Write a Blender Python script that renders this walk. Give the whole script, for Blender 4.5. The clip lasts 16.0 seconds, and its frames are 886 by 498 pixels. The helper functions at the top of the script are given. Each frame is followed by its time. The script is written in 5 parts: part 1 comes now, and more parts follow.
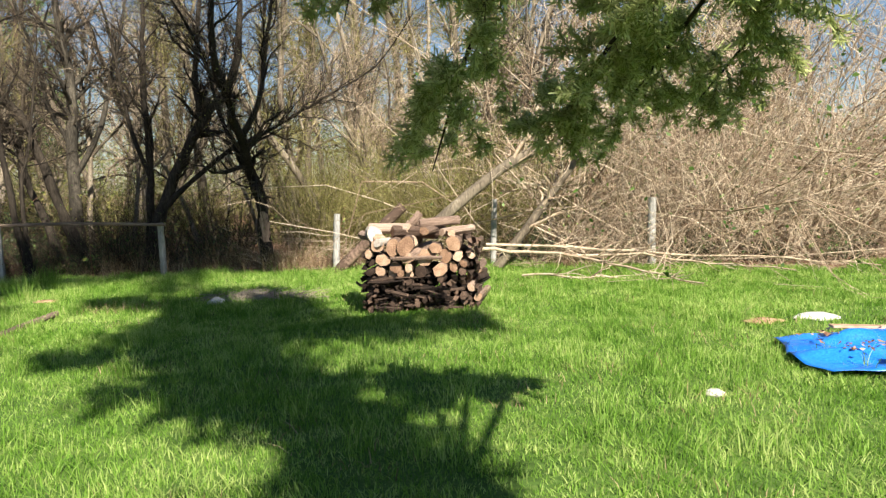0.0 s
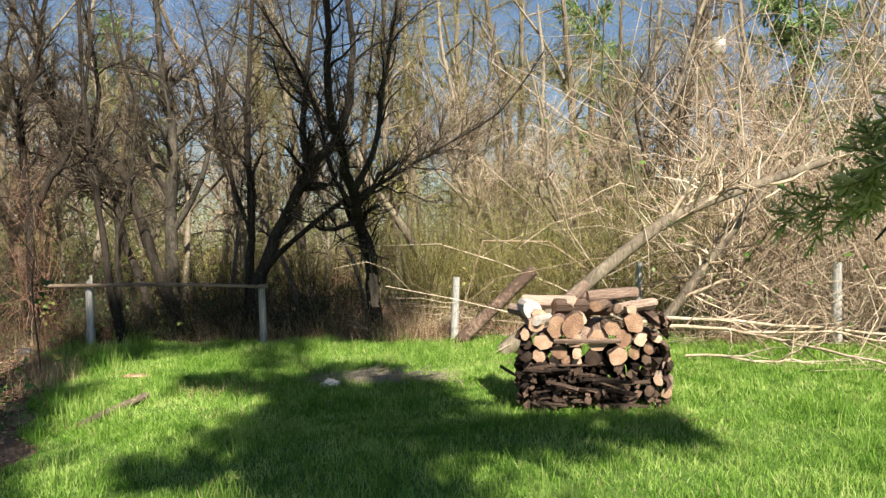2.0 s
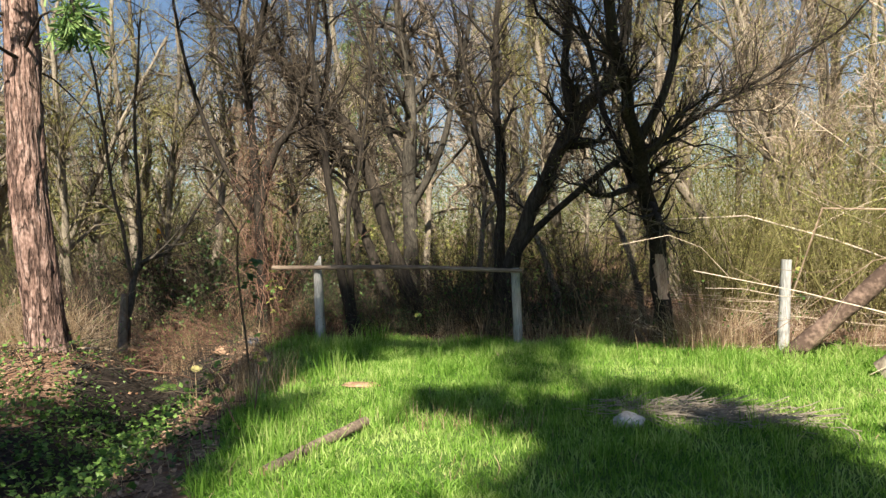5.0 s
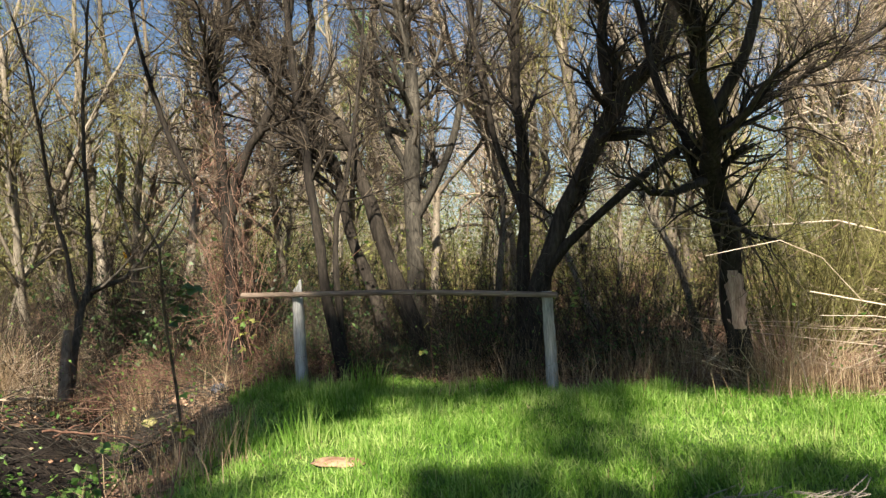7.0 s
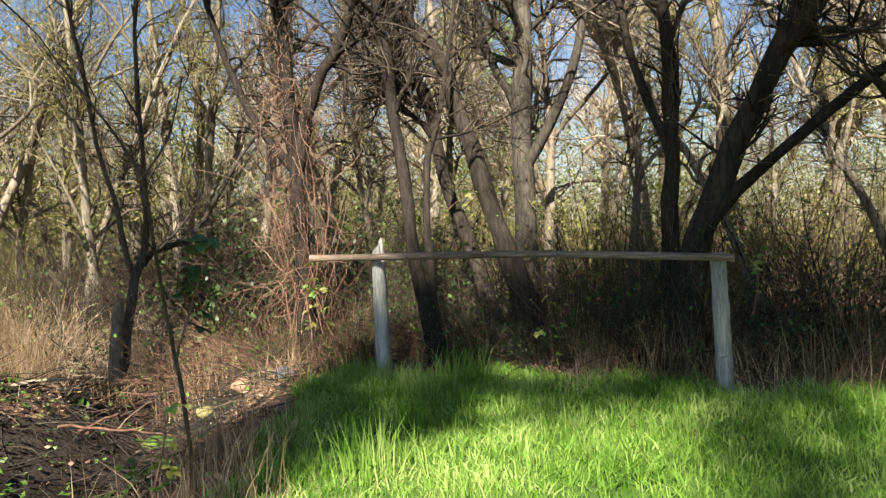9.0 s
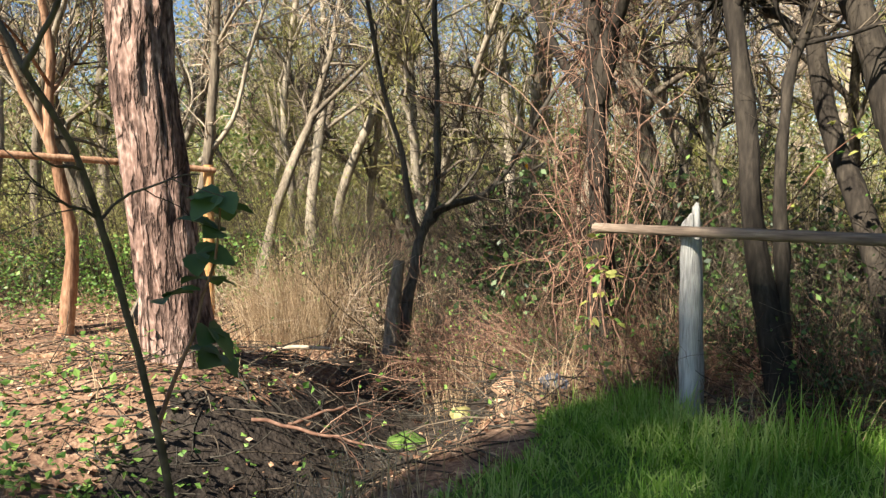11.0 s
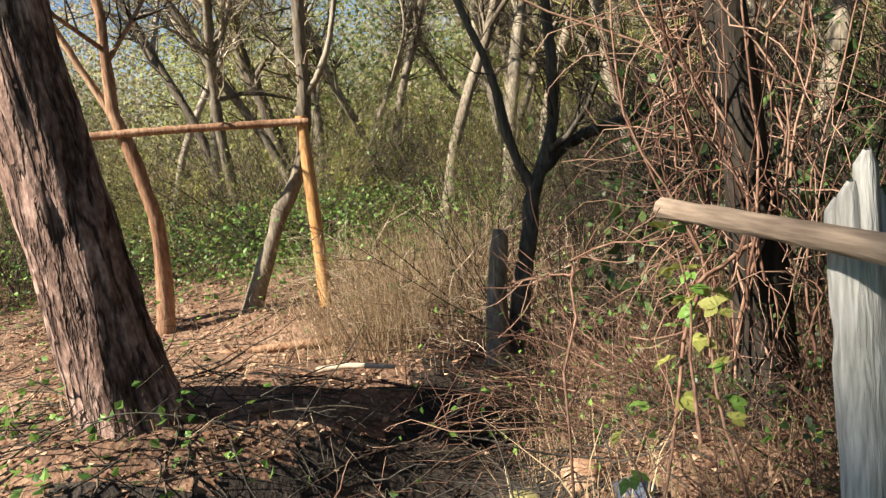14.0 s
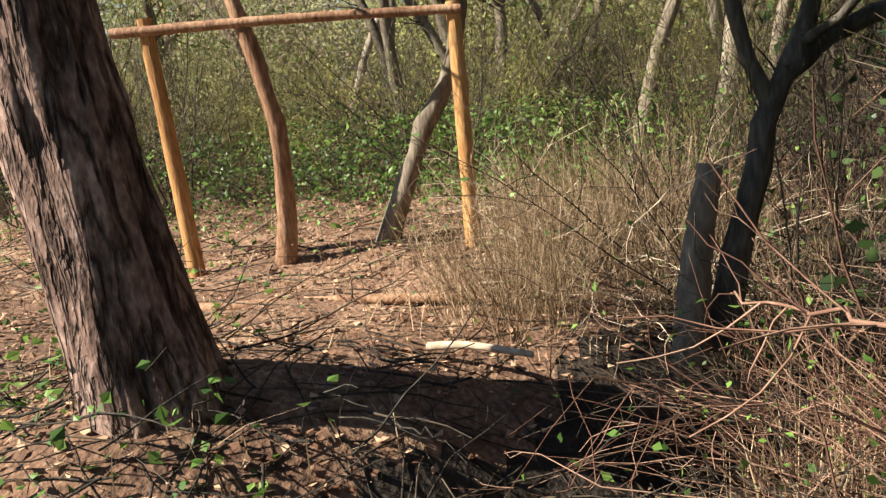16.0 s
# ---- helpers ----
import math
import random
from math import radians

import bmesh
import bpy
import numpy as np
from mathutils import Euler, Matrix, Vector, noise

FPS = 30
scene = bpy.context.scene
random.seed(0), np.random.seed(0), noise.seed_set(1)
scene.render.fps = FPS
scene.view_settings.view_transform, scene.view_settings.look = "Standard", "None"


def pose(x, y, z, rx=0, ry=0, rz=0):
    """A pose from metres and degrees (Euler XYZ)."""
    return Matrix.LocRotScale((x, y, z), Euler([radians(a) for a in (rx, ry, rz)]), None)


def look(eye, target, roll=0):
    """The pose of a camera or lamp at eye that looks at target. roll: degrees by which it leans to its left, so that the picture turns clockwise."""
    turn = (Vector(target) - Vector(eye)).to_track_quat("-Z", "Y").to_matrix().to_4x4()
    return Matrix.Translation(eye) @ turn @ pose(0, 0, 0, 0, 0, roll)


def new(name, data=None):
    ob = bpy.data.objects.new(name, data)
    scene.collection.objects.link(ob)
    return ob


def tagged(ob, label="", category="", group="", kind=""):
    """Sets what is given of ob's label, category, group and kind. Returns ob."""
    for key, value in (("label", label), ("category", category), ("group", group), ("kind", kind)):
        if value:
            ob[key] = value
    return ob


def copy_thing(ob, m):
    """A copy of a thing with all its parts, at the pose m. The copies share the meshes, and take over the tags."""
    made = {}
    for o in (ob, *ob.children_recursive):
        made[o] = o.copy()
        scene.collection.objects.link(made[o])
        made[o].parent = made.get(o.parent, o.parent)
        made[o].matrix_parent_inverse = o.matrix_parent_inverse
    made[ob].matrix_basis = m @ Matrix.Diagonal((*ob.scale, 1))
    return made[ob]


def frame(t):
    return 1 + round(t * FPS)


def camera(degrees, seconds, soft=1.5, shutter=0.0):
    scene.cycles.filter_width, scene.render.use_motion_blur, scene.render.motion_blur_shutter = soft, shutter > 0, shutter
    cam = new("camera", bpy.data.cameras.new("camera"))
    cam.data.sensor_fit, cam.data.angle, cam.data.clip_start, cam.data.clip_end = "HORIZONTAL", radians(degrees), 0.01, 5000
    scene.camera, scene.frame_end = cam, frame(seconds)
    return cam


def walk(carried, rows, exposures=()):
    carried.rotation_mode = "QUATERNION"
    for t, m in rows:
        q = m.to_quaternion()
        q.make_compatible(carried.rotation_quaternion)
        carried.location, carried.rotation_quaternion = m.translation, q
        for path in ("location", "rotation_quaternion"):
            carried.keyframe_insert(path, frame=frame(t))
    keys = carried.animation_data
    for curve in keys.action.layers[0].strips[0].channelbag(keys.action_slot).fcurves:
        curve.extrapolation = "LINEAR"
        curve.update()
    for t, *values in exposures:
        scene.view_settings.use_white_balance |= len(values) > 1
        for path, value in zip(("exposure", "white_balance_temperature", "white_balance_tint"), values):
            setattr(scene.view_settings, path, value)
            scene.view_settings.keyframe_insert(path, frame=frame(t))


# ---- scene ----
cam = camera(60.6, 16.0, soft=1.4)
PATH = [
    (0, (-0.736, -0.397, 1.58), (-0.591, 1.59, 1.411), -1.6),
    (0.5, (-0.916, 0.039, 1.555), (-0.81, 2.028, 1.38), -1.3),
    (1, (-1.129, 0.509, 1.591), (-1.089, 2.496, 1.372), -2.4),
    (1.5, (-1.36, 0.972, 1.646), (-1.288, 2.966, 1.511), -2.2),
    (2, (-1.528, 1.472, 1.665), (-1.586, 3.471, 1.648), -1.1),
    (2.5, (-1.74, 1.986, 1.609), (-1.868, 3.982, 1.608), 0.4),
    (3, (-1.935, 2.409, 1.614), (-2.171, 4.395, 1.633), 0.9),
    (3.5, (-2.048, 2.903, 1.586), (-2.478, 4.856, 1.612), 0.8),
    (4, (-2.161, 3.461, 1.513), (-2.705, 5.385, 1.522), 0.6),
    (4.5, (-2.289, 3.92, 1.489), (-2.886, 5.828, 1.424), -1.4),
    (5, (-2.487, 4.397, 1.473), (-3.16, 6.28, 1.437), -1.5),
    (5.2, (-2.592, 4.589, 1.437), (-3.272, 6.47, 1.426), -1.1),
    (7.3, (-3.342, 6.832, 1.373), (-4.046, 8.703, 1.415), -2.5),
    (7.5, (-3.445, 7.05, 1.355), (-4.152, 8.919, 1.435), -2.2),
    (8, (-3.7, 7.472, 1.286), (-4.399, 9.346, 1.297), -3.1),
    (8.5, (-3.928, 7.903, 1.303), (-4.717, 9.74, 1.254), -4.7),
    (9, (-4.099, 8.328, 1.241), (-5.047, 10.089, 1.201), -2.5),
    (9.5, (-4.279, 8.763, 1.237), (-5.386, 10.428, 1.178), 0.3),
    (10, (-4.551, 9.241, 1.257), (-5.851, 10.76, 1.252), 0.8),
    (10.2, (-4.639, 9.431, 1.244), (-6.061, 10.838, 1.248), 1.0),
    (12.3, (-5.369, 12.073, 1.274), (-7.152, 12.926, 0.967), -4.1),
    (12.5, (-5.458, 12.166, 1.315), (-7.249, 12.995, 0.99), -4.7),
    (13, (-5.755, 12.587, 1.292), (-7.601, 13.277, 0.954), -5.5),
    (13.5, (-6.131, 12.846, 1.35), (-8.059, 13.284, 1.044), -7.0),
    (14, (-6.458, 13.075, 1.387), (-8.415, 13.34, 1.074), -7.9),
    (14.5, (-6.786, 13.308, 1.374), (-8.747, 13.415, 0.995), -6.4),
    (15, (-7.143, 13.449, 1.311), (-9.105, 13.45, 0.923), -5.7),
    (15.5, (-7.561, 13.502, 1.296), (-9.523, 13.386, 0.927), -7.2),
    (16, (-7.974, 13.388, 1.213), (-9.903, 13.127, 0.754), -7.1),
]
walk(cam, [(t, look(eye, aim, roll)) for t, eye, aim, roll in PATH], exposures=[(0, 1.22), (3, 1.2), (4.5, 1.28), (8.0, 1.48), (9.5, 1.68), (10.2, 1.7), (12.3, 1.85), (13.0, 1.82), (14.0, 1.55), (16, 1.46)])

# ---- world, sun ----
SUN_ELEV = 40.0
SHADE = Vector((-0.30, 0.95, 0)).normalized()      # the way shadows fall on the ground
world = bpy.data.worlds.new("world")
scene.world = world
world.use_nodes = True
wn = world.node_tree.nodes
sky = wn.new("ShaderNodeTexSky")
sky.sky_type = 'NISHITA'
sky.sun_disc = False
sky.dust_density = 0.2
sky.ozone_density = 2.5
sky.sun_elevation = radians(SUN_ELEV)
sky.sun_rotation = math.atan2(-SHADE.x, -SHADE.y)
wn["Background"].inputs[1].default_value = 0.046
world.node_tree.links.new(sky.outputs[0], wn["Background"].inputs[0])
sun_data = bpy.data.lights.new("sun", 'SUN')
sun_data.energy = 5.0
sun_data.angle = radians(0.53)
sun_data.color = (1.0, 0.92, 0.79)
sun = new("sun", sun_data)
el = radians(SUN_ELEV)
sun_from = Vector((-SHADE.x * math.cos(el), -SHADE.y * math.cos(el), math.sin(el)))
sun.matrix_world = look(sun_from * 60, (0, 0, 0))

# ---- materials ----
def mat(name, cols, scale=4.0, fine=40.0, rough=0.85, bump=0.3, stretch=(1, 1, 1), vary=0.25,
        through_light=0.0, spec=0.2, island=False):
    """cols: three colours from dark to light. Noise at two scales, bump, variation by object or island."""
    m = bpy.data.materials.new(name)
    m.use_nodes = True
    nt = m.node_tree
    n, l = nt.nodes, nt.links
    bsdf = n["Principled BSDF"]
    bsdf.inputs["Roughness"].default_value = rough
    bsdf.inputs["Specular IOR Level"].default_value = spec
    co = n.new("ShaderNodeTexCoord")
    mp = n.new("ShaderNodeMapping")
    mp.inputs["Scale"].default_value = stretch
    l.new(co.outputs["Object"], mp.inputs[0])
    big = n.new("ShaderNodeTexNoise")
    big.inputs["Scale"].default_value = scale
    big.inputs["Detail"].default_value = 4
    small = n.new("ShaderNodeTexNoise")
    small.inputs["Scale"].default_value = fine
    small.inputs["Detail"].default_value = 5
    for k in (big, small):
        l.new(mp.outputs[0], k.inputs["Vector"])
    mix = n.new("ShaderNodeMath")
    mix.operation = 'MULTIPLY_ADD'
    l.new(small.outputs[0], mix.inputs[0])
    mix.inputs[1].default_value = 0.55
    half = n.new("ShaderNodeMath")
    half.operation = 'MULTIPLY'
    half.inputs[1].default_value = 0.45
    l.new(big.outputs[0], half.inputs[0])
    l.new(half.outputs[0], mix.inputs[2])
    fac = mix.outputs[0]
    if vary:
        if island:
            r = n.new("ShaderNodeNewGeometry").outputs["Random Per Island"]
        else:
            r = n.new("ShaderNodeObjectInfo").outputs["Random"]
        v = n.new("ShaderNodeMath")
        v.operation = 'MULTIPLY_ADD'
        l.new(r, v.inputs[0])
        v.inputs[1].default_value = vary
        add = n.new("ShaderNodeMath")
        add.operation = 'SUBTRACT'
        l.new(fac, add.inputs[0])
        add.inputs[1].default_value = vary / 2
        l.new(add.outputs[0], v.inputs[2])
        fac = v.outputs[0]
    ramp = n.new("ShaderNodeValToRGB")
    e = ramp.color_ramp.elements
    e[0].position, e[0].color = 0.32, (*cols[0], 1)
    e[1].position, e[1].color = 0.68, (*cols[2], 1)
    mid = e.new(0.5)
    mid.color = (*cols[1], 1)
    l.new(fac, ramp.inputs[0])
    l.new(ramp.outputs[0], bsdf.inputs["Base Color"])
    if bump:
        b = n.new("ShaderNodeBump")
        b.inputs["Strength"].default_value = bump
        b.inputs["Distance"].default_value = 0.02
        l.new(small.outputs[0], b.inputs["Height"])
        l.new(b.outputs[0], bsdf.inputs["Normal"])
    if through_light:
        tr = n.new("ShaderNodeBsdfTranslucent")
        l.new(ramp.outputs[0], tr.inputs[0])
        sh = n.new("ShaderNodeMixShader")
        sh.inputs[0].default_value = through_light
        l.new(bsdf.outputs[0], sh.inputs[1])
        l.new(tr.outputs[0], sh.inputs[2])
        l.new(sh.outputs[0], n["Material Output"].inputs[0])
    return m


M_GRASS = mat("grass", [(0.085, 0.20, 0.02), (0.24, 0.42, 0.065), (0.54, 0.64, 0.22)], 0.9, 4, 0.5, 0, vary=0.26, through_light=0.5, island=True)
M_STRAW = mat("dry_grass", [(0.17, 0.11, 0.06), (0.32, 0.225, 0.13), (0.50, 0.38, 0.24)], 1.0, 8, 0.8, 0, vary=0.5, through_light=0.2, island=True)
M_TURF = mat("turf_soil", [(0.035, 0.07, 0.012), (0.075, 0.14, 0.025), (0.15, 0.20, 0.05)], 1.5, 25, 0.95, 0.6, vary=0)
M_LITTER = mat("leaf_litter", [(0.065, 0.038, 0.026), (0.19, 0.11, 0.07), (0.38, 0.25, 0.165)], 2.0, 30, 0.95, 1.0, vary=0)
M_FLAKE = mat("dead_leaf", [(0.12, 0.06, 0.035), (0.32, 0.18, 0.11), (0.54, 0.36, 0.23)], 2.0, 20, 0.85, 0, vary=0.6, through_light=0.15, island=True)
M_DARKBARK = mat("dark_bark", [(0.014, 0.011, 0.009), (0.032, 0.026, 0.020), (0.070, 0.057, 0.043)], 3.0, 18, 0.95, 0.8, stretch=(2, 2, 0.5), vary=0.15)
M_ASHBARK = mat("ash_grey_bark", [(0.028, 0.025, 0.020), (0.066, 0.058, 0.046), (0.14, 0.122, 0.095)], 3.0, 18, 0.95, 0.8, stretch=(2, 2, 0.5), vary=0.2)
M_GREYBARK = mat("grey_bark", [(0.10, 0.08, 0.06), (0.20, 0.165, 0.12), (0.34, 0.29, 0.22)], 3.0, 18, 0.9, 0.6, stretch=(2, 2, 0.5), vary=0.3)
M_PALETWIG = mat("pale_twig", [(0.24, 0.17, 0.115), (0.43, 0.33, 0.23), (0.64, 0.53, 0.40)], 2.0, 20, 0.85, 0.2, vary=0.5, island=True)
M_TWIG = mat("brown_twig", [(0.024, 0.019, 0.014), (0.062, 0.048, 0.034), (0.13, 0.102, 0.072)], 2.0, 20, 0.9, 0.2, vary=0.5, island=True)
M_OLIVETWIG = mat("olive_twig", [(0.10, 0.085, 0.03), (0.20, 0.18, 0.065), (0.33, 0.30, 0.13)], 2.0, 20, 0.9, 0.2, vary=0.5, island=True)
M_REDVINE = mat("red_vine", [(0.075, 0.036, 0.024), (0.17, 0.09, 0.06), (0.32, 0.20, 0.14)], 2.0, 20, 0.85, 0.2, vary=0.5, island=True)
M_LEAF = mat("green_leaf", [(0.05, 0.11, 0.02), (0.10, 0.20, 0.035), (0.20, 0.33, 0.07)], 1.0, 8, 0.5, 0, vary=0.6, through_light=0.35, spec=0.4, island=True)
M_IVY = mat("dark_evergreen_leaf", [(0.022, 0.045, 0.014), (0.045, 0.085, 0.022), (0.085, 0.14, 0.04)], 1.0, 8, 0.45, 0, vary=0.6, through_light=0.25, spec=0.4, island=True)
# brighter, yellower copy of the needles, so the low boughs look sunlit
M_LITNEEDLE = mat("sunlit_needles", [(0.22, 0.27, 0.08), (0.40, 0.45, 0.16), (0.58, 0.61, 0.28)], 1.0, 8, 0.55, 0, vary=0.6, through_light=0.45, island=True)
M_MUD = mat("wet_ditch_soil", [(0.014, 0.011, 0.009), (0.032, 0.025, 0.020), (0.075, 0.058, 0.045)], 2.0, 25, 0.75, 1.0, vary=0)
M_BUD = mat("spring_leaf", [(0.17, 0.19, 0.04), (0.29, 0.31, 0.075), (0.44, 0.43, 0.14)], 1.0, 8, 0.6, 0, vary=0.6, through_light=0.4, island=True)
M_NEEDLE = mat("needles", [(0.06, 0.12, 0.035), (0.14, 0.235, 0.065), (0.27, 0.37, 0.13)], 1.0, 8, 0.55, 0, vary=0.6, through_light=0.25, island=True)
M_POST = mat("weathered_wood", [(0.15, 0.145, 0.132), (0.31, 0.302, 0.28), (0.50, 0.487, 0.455)], 3.0, 30, 0.85, 0.5, stretch=(3, 3, 0.3), vary=0.15)
M_RAIL = mat("rail_wood", [(0.085, 0.06, 0.045), (0.20, 0.15, 0.11), (0.38, 0.29, 0.21)], 4.0, 14, 0.8, 0.4, stretch=(0.4, 4, 4), vary=0.1)
M_ORANGE = mat("peeled_pole", [(0.22, 0.10, 0.035), (0.42, 0.22, 0.08), (0.58, 0.36, 0.17)], 3.0, 22, 0.75, 0.4, stretch=(3, 3, 0.4), vary=0.15)
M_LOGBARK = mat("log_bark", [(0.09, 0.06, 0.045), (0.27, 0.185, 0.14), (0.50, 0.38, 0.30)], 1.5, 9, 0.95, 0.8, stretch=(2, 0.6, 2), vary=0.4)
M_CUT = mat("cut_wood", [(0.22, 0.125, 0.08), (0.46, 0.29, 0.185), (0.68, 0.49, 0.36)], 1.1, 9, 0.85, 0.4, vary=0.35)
# bark darkened for the shade on the lower firewood
M_SHADEBARK = mat("shade_log_bark", [(0.02, 0.014, 0.011), (0.055, 0.037, 0.028), (0.13, 0.088, 0.065)], 1.5, 9, 0.95, 0.8, vary=0.5)
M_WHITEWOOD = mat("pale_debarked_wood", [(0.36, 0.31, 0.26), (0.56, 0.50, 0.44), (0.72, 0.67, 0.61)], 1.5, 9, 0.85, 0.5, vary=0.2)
# cut wood darkened for the same shade
M_CUTSHADE = mat("shade_cut_wood", [(0.03, 0.02, 0.015), (0.08, 0.052, 0.038), (0.19, 0.125, 0.09)], 1.5, 9, 0.9, 0.4, vary=0.6)
M_TARP = mat("blue_tarp", [(0.008, 0.10, 0.50), (0.012, 0.17, 0.72), (0.03, 0.27, 0.85)], 2.0, 60, 0.38, 0.1, vary=0, spec=0.5)
M_STONE = mat("pale_stone", [(0.34, 0.31, 0.27), (0.54, 0.51, 0.47), (0.72, 0.70, 0.66)], 8.0, 40, 0.9, 0.5, vary=0.2)
M_YELLOW = mat("yellow_plastic", [(0.75, 0.36, 0.01), (0.85, 0.46, 0.02), (0.9, 0.55, 0.05)], 8.0, 40, 0.5, 0.0, vary=0)
M_WHITE = mat("white_metal", [(0.6, 0.6, 0.6), (0.72, 0.72, 0.72), (0.8, 0.8, 0.8)], 8.0, 40, 0.5, 0.0, vary=0)
M_RAG = mat("faded_blue_rag", [(0.03, 0.04, 0.06), (0.055, 0.07, 0.10), (0.10, 0.12, 0.15)], 8.0, 40, 0.9, 0.3, vary=0)


M_FARLEAF = [mat("far_leaf", c, 0.3, 2.0, 0.9, 0, vary=0.2, through_light=0.5, island=True) for c in (
    [(0.26, 0.29, 0.10), (0.38, 0.40, 0.16), (0.50, 0.50, 0.24)], [(0.09, 0.14, 0.05), (0.15, 0.20, 0.07), (0.24, 0.28, 0.12)],
    [(0.30, 0.25, 0.18), (0.42, 0.36, 0.27), (0.54, 0.48, 0.38)], [(0.24, 0.23, 0.11), (0.34, 0.32, 0.17), (0.44, 0.41, 0.24)])]
# pale bark that stands for the sun on one trunk
M_SUNBARK = mat("sunlit_trunk", [(0.17, 0.105, 0.075), (0.36, 0.245, 0.18), (0.54, 0.40, 0.31)], 5.0, 26, 0.85, 0.8, stretch=(3, 3, 0.5), vary=0)
M_REDBARK = mat("red_brown_bark", [(0.10, 0.05, 0.028), (0.24, 0.13, 0.075), (0.42, 0.27, 0.17)], 3.0, 20, 0.85, 0.5, stretch=(2, 2, 0.5), vary=0.2)


def ring_grain(m):
    """Growth rings about the log's own axis."""
    nt = m.node_tree
    n, l = nt.nodes, nt.links
    co = n.new("ShaderNodeTexCoord")
    w = n.new("ShaderNodeTexWave")
    w.wave_type = 'RINGS'
    w.rings_direction = 'Y'
    w.inputs["Scale"].default_value = 2.6
    w.inputs["Distortion"].default_value = 2.5
    w.inputs["Detail"].default_value = 2
    l.new(co.outputs["Object"], w.inputs["Vector"])
    rg = n.new("ShaderNodeMapRange")
    rg.inputs[3].default_value = 0.62
    rg.inputs[4].default_value = 1.0
    l.new(w.outputs["Fac"], rg.inputs[0])
    mul = n.new("ShaderNodeMix")
    mul.data_type = 'RGBA'
    mul.blend_type = 'MULTIPLY'
    mul.inputs[0].default_value = 1.0
    bs = n["Principled BSDF"]
    l.new(bs.inputs["Base Color"].links[0].from_socket, mul.inputs[6])
    l.new(rg.outputs[0], mul.inputs[7])
    l.new(mul.outputs[2], bs.inputs["Base Color"])


ring_grain(M_CUT)
ring_grain(M_CUTSHADE)


def pine_bark():
    """Thick plated bark: dark furrows between reddish grey plates."""
    m = mat("pine_bark", [(0.075, 0.045, 0.034), (0.23, 0.145, 0.115), (0.50, 0.36, 0.30)], 4.0, 30, 0.95, 0.6, stretch=(1.5, 1.5, 0.6), vary=0)
    nt = m.node_tree
    n, l = nt.nodes, nt.links
    co = n.new("ShaderNodeTexCoord")
    mp = n.new("ShaderNodeMapping")
    mp.inputs["Scale"].default_value = (13, 13, 2.4)
    l.new(co.outputs["Object"], mp.inputs[0])
    vo = n.new("ShaderNodeTexNoise")
    vo.inputs["Scale"].default_value = 1.0
    vo.inputs["Detail"].default_value = 4
    l.new(mp.outputs[0], vo.inputs["Vector"])
    off = n.new("ShaderNodeMath")
    off.operation = 'SUBTRACT'
    off.inputs[1].default_value = 0.5
    l.new(vo.outputs[0], off.inputs[0])
    fold = n.new("ShaderNodeMath")
    fold.operation = 'ABSOLUTE'
    l.new(off.outputs[0], fold.inputs[0])
    rg = n.new("ShaderNodeMapRange")
    rg.inputs[1].default_value = 0.0
    rg.inputs[2].default_value = 0.07
    rg.inputs[3].default_value = 0.32
    rg.inputs[4].default_value = 1.0
    l.new(fold.outputs[0], rg.inputs[0])
    mul = n.new("ShaderNodeMix")
    mul.data_type = 'RGBA'
    mul.blend_type = 'MULTIPLY'
    mul.inputs[0].default_value = 1.0
    bs = n["Principled BSDF"]
    l.new(bs.inputs["Base Color"].links[0].from_socket, mul.inputs[6])
    l.new(rg.outputs[0], mul.inputs[7])
    l.new(mul.outputs[2], bs.inputs["Base Color"])
    b = n.new("ShaderNodeBump")
    b.inputs["Strength"].default_value = 1.0
    b.inputs["Distance"].default_value = 0.03
    l.new(rg.outputs[0], b.inputs["Height"])
    l.new(bs.inputs["Normal"].links[0].from_socket, b.inputs["Normal"])
    l.new(b.outputs[0], bs.inputs["Normal"])
    return m


M_PINE = pine_bark()

# ---- mesh tools ----
class Geo:
    """Collects vertices and faces, each batch with a material slot, and makes one mesh of them."""
    def __init__(self):
        self.v, self.f, self.m, self.n = [], [], [], 0

    def add(self, verts, faces, slot=0):
        self.v.append(np.asarray(verts, float).reshape(-1, 3))
        faces = np.asarray(faces, np.int64)
        self.f.append(faces + self.n)
        self.m.append(np.full(len(faces), slot, np.int32))
        self.n += len(self.v[-1])

    def mesh(self, name, mats, smooth=True, origin=None):
        me = bpy.data.meshes.new(name)
        v = np.concatenate(self.v)
        if origin is not None:
            v = v - np.asarray(origin, float)
        loops = np.concatenate([f.ravel() for f in self.f]).astype(np.int32)
        total = np.concatenate([np.full(len(f), f.shape[1], np.int32) for f in self.f])
        start = np.concatenate(([0], np.cumsum(total)[:-1])).astype(np.int32)
        me.vertices.add(len(v))
        me.vertices.foreach_set("co", v.astype(np.float32).ravel())
        me.loops.add(len(loops))
        me.loops.foreach_set("vertex_index", loops)
        me.polygons.add(len(total))
        me.polygons.foreach_set("loop_start", start)
        for k in mats:
            me.materials.append(k)
        me.polygons.foreach_set("material_index", np.concatenate(self.m))
        me.polygons.foreach_set("use_smooth", np.full(len(total), smooth))
        me.update(calc_edges=True)
        me.validate()
        return me


def unit(a):
    return a / np.maximum(np.linalg.norm(a, axis=-1, keepdims=True), 1e-9)


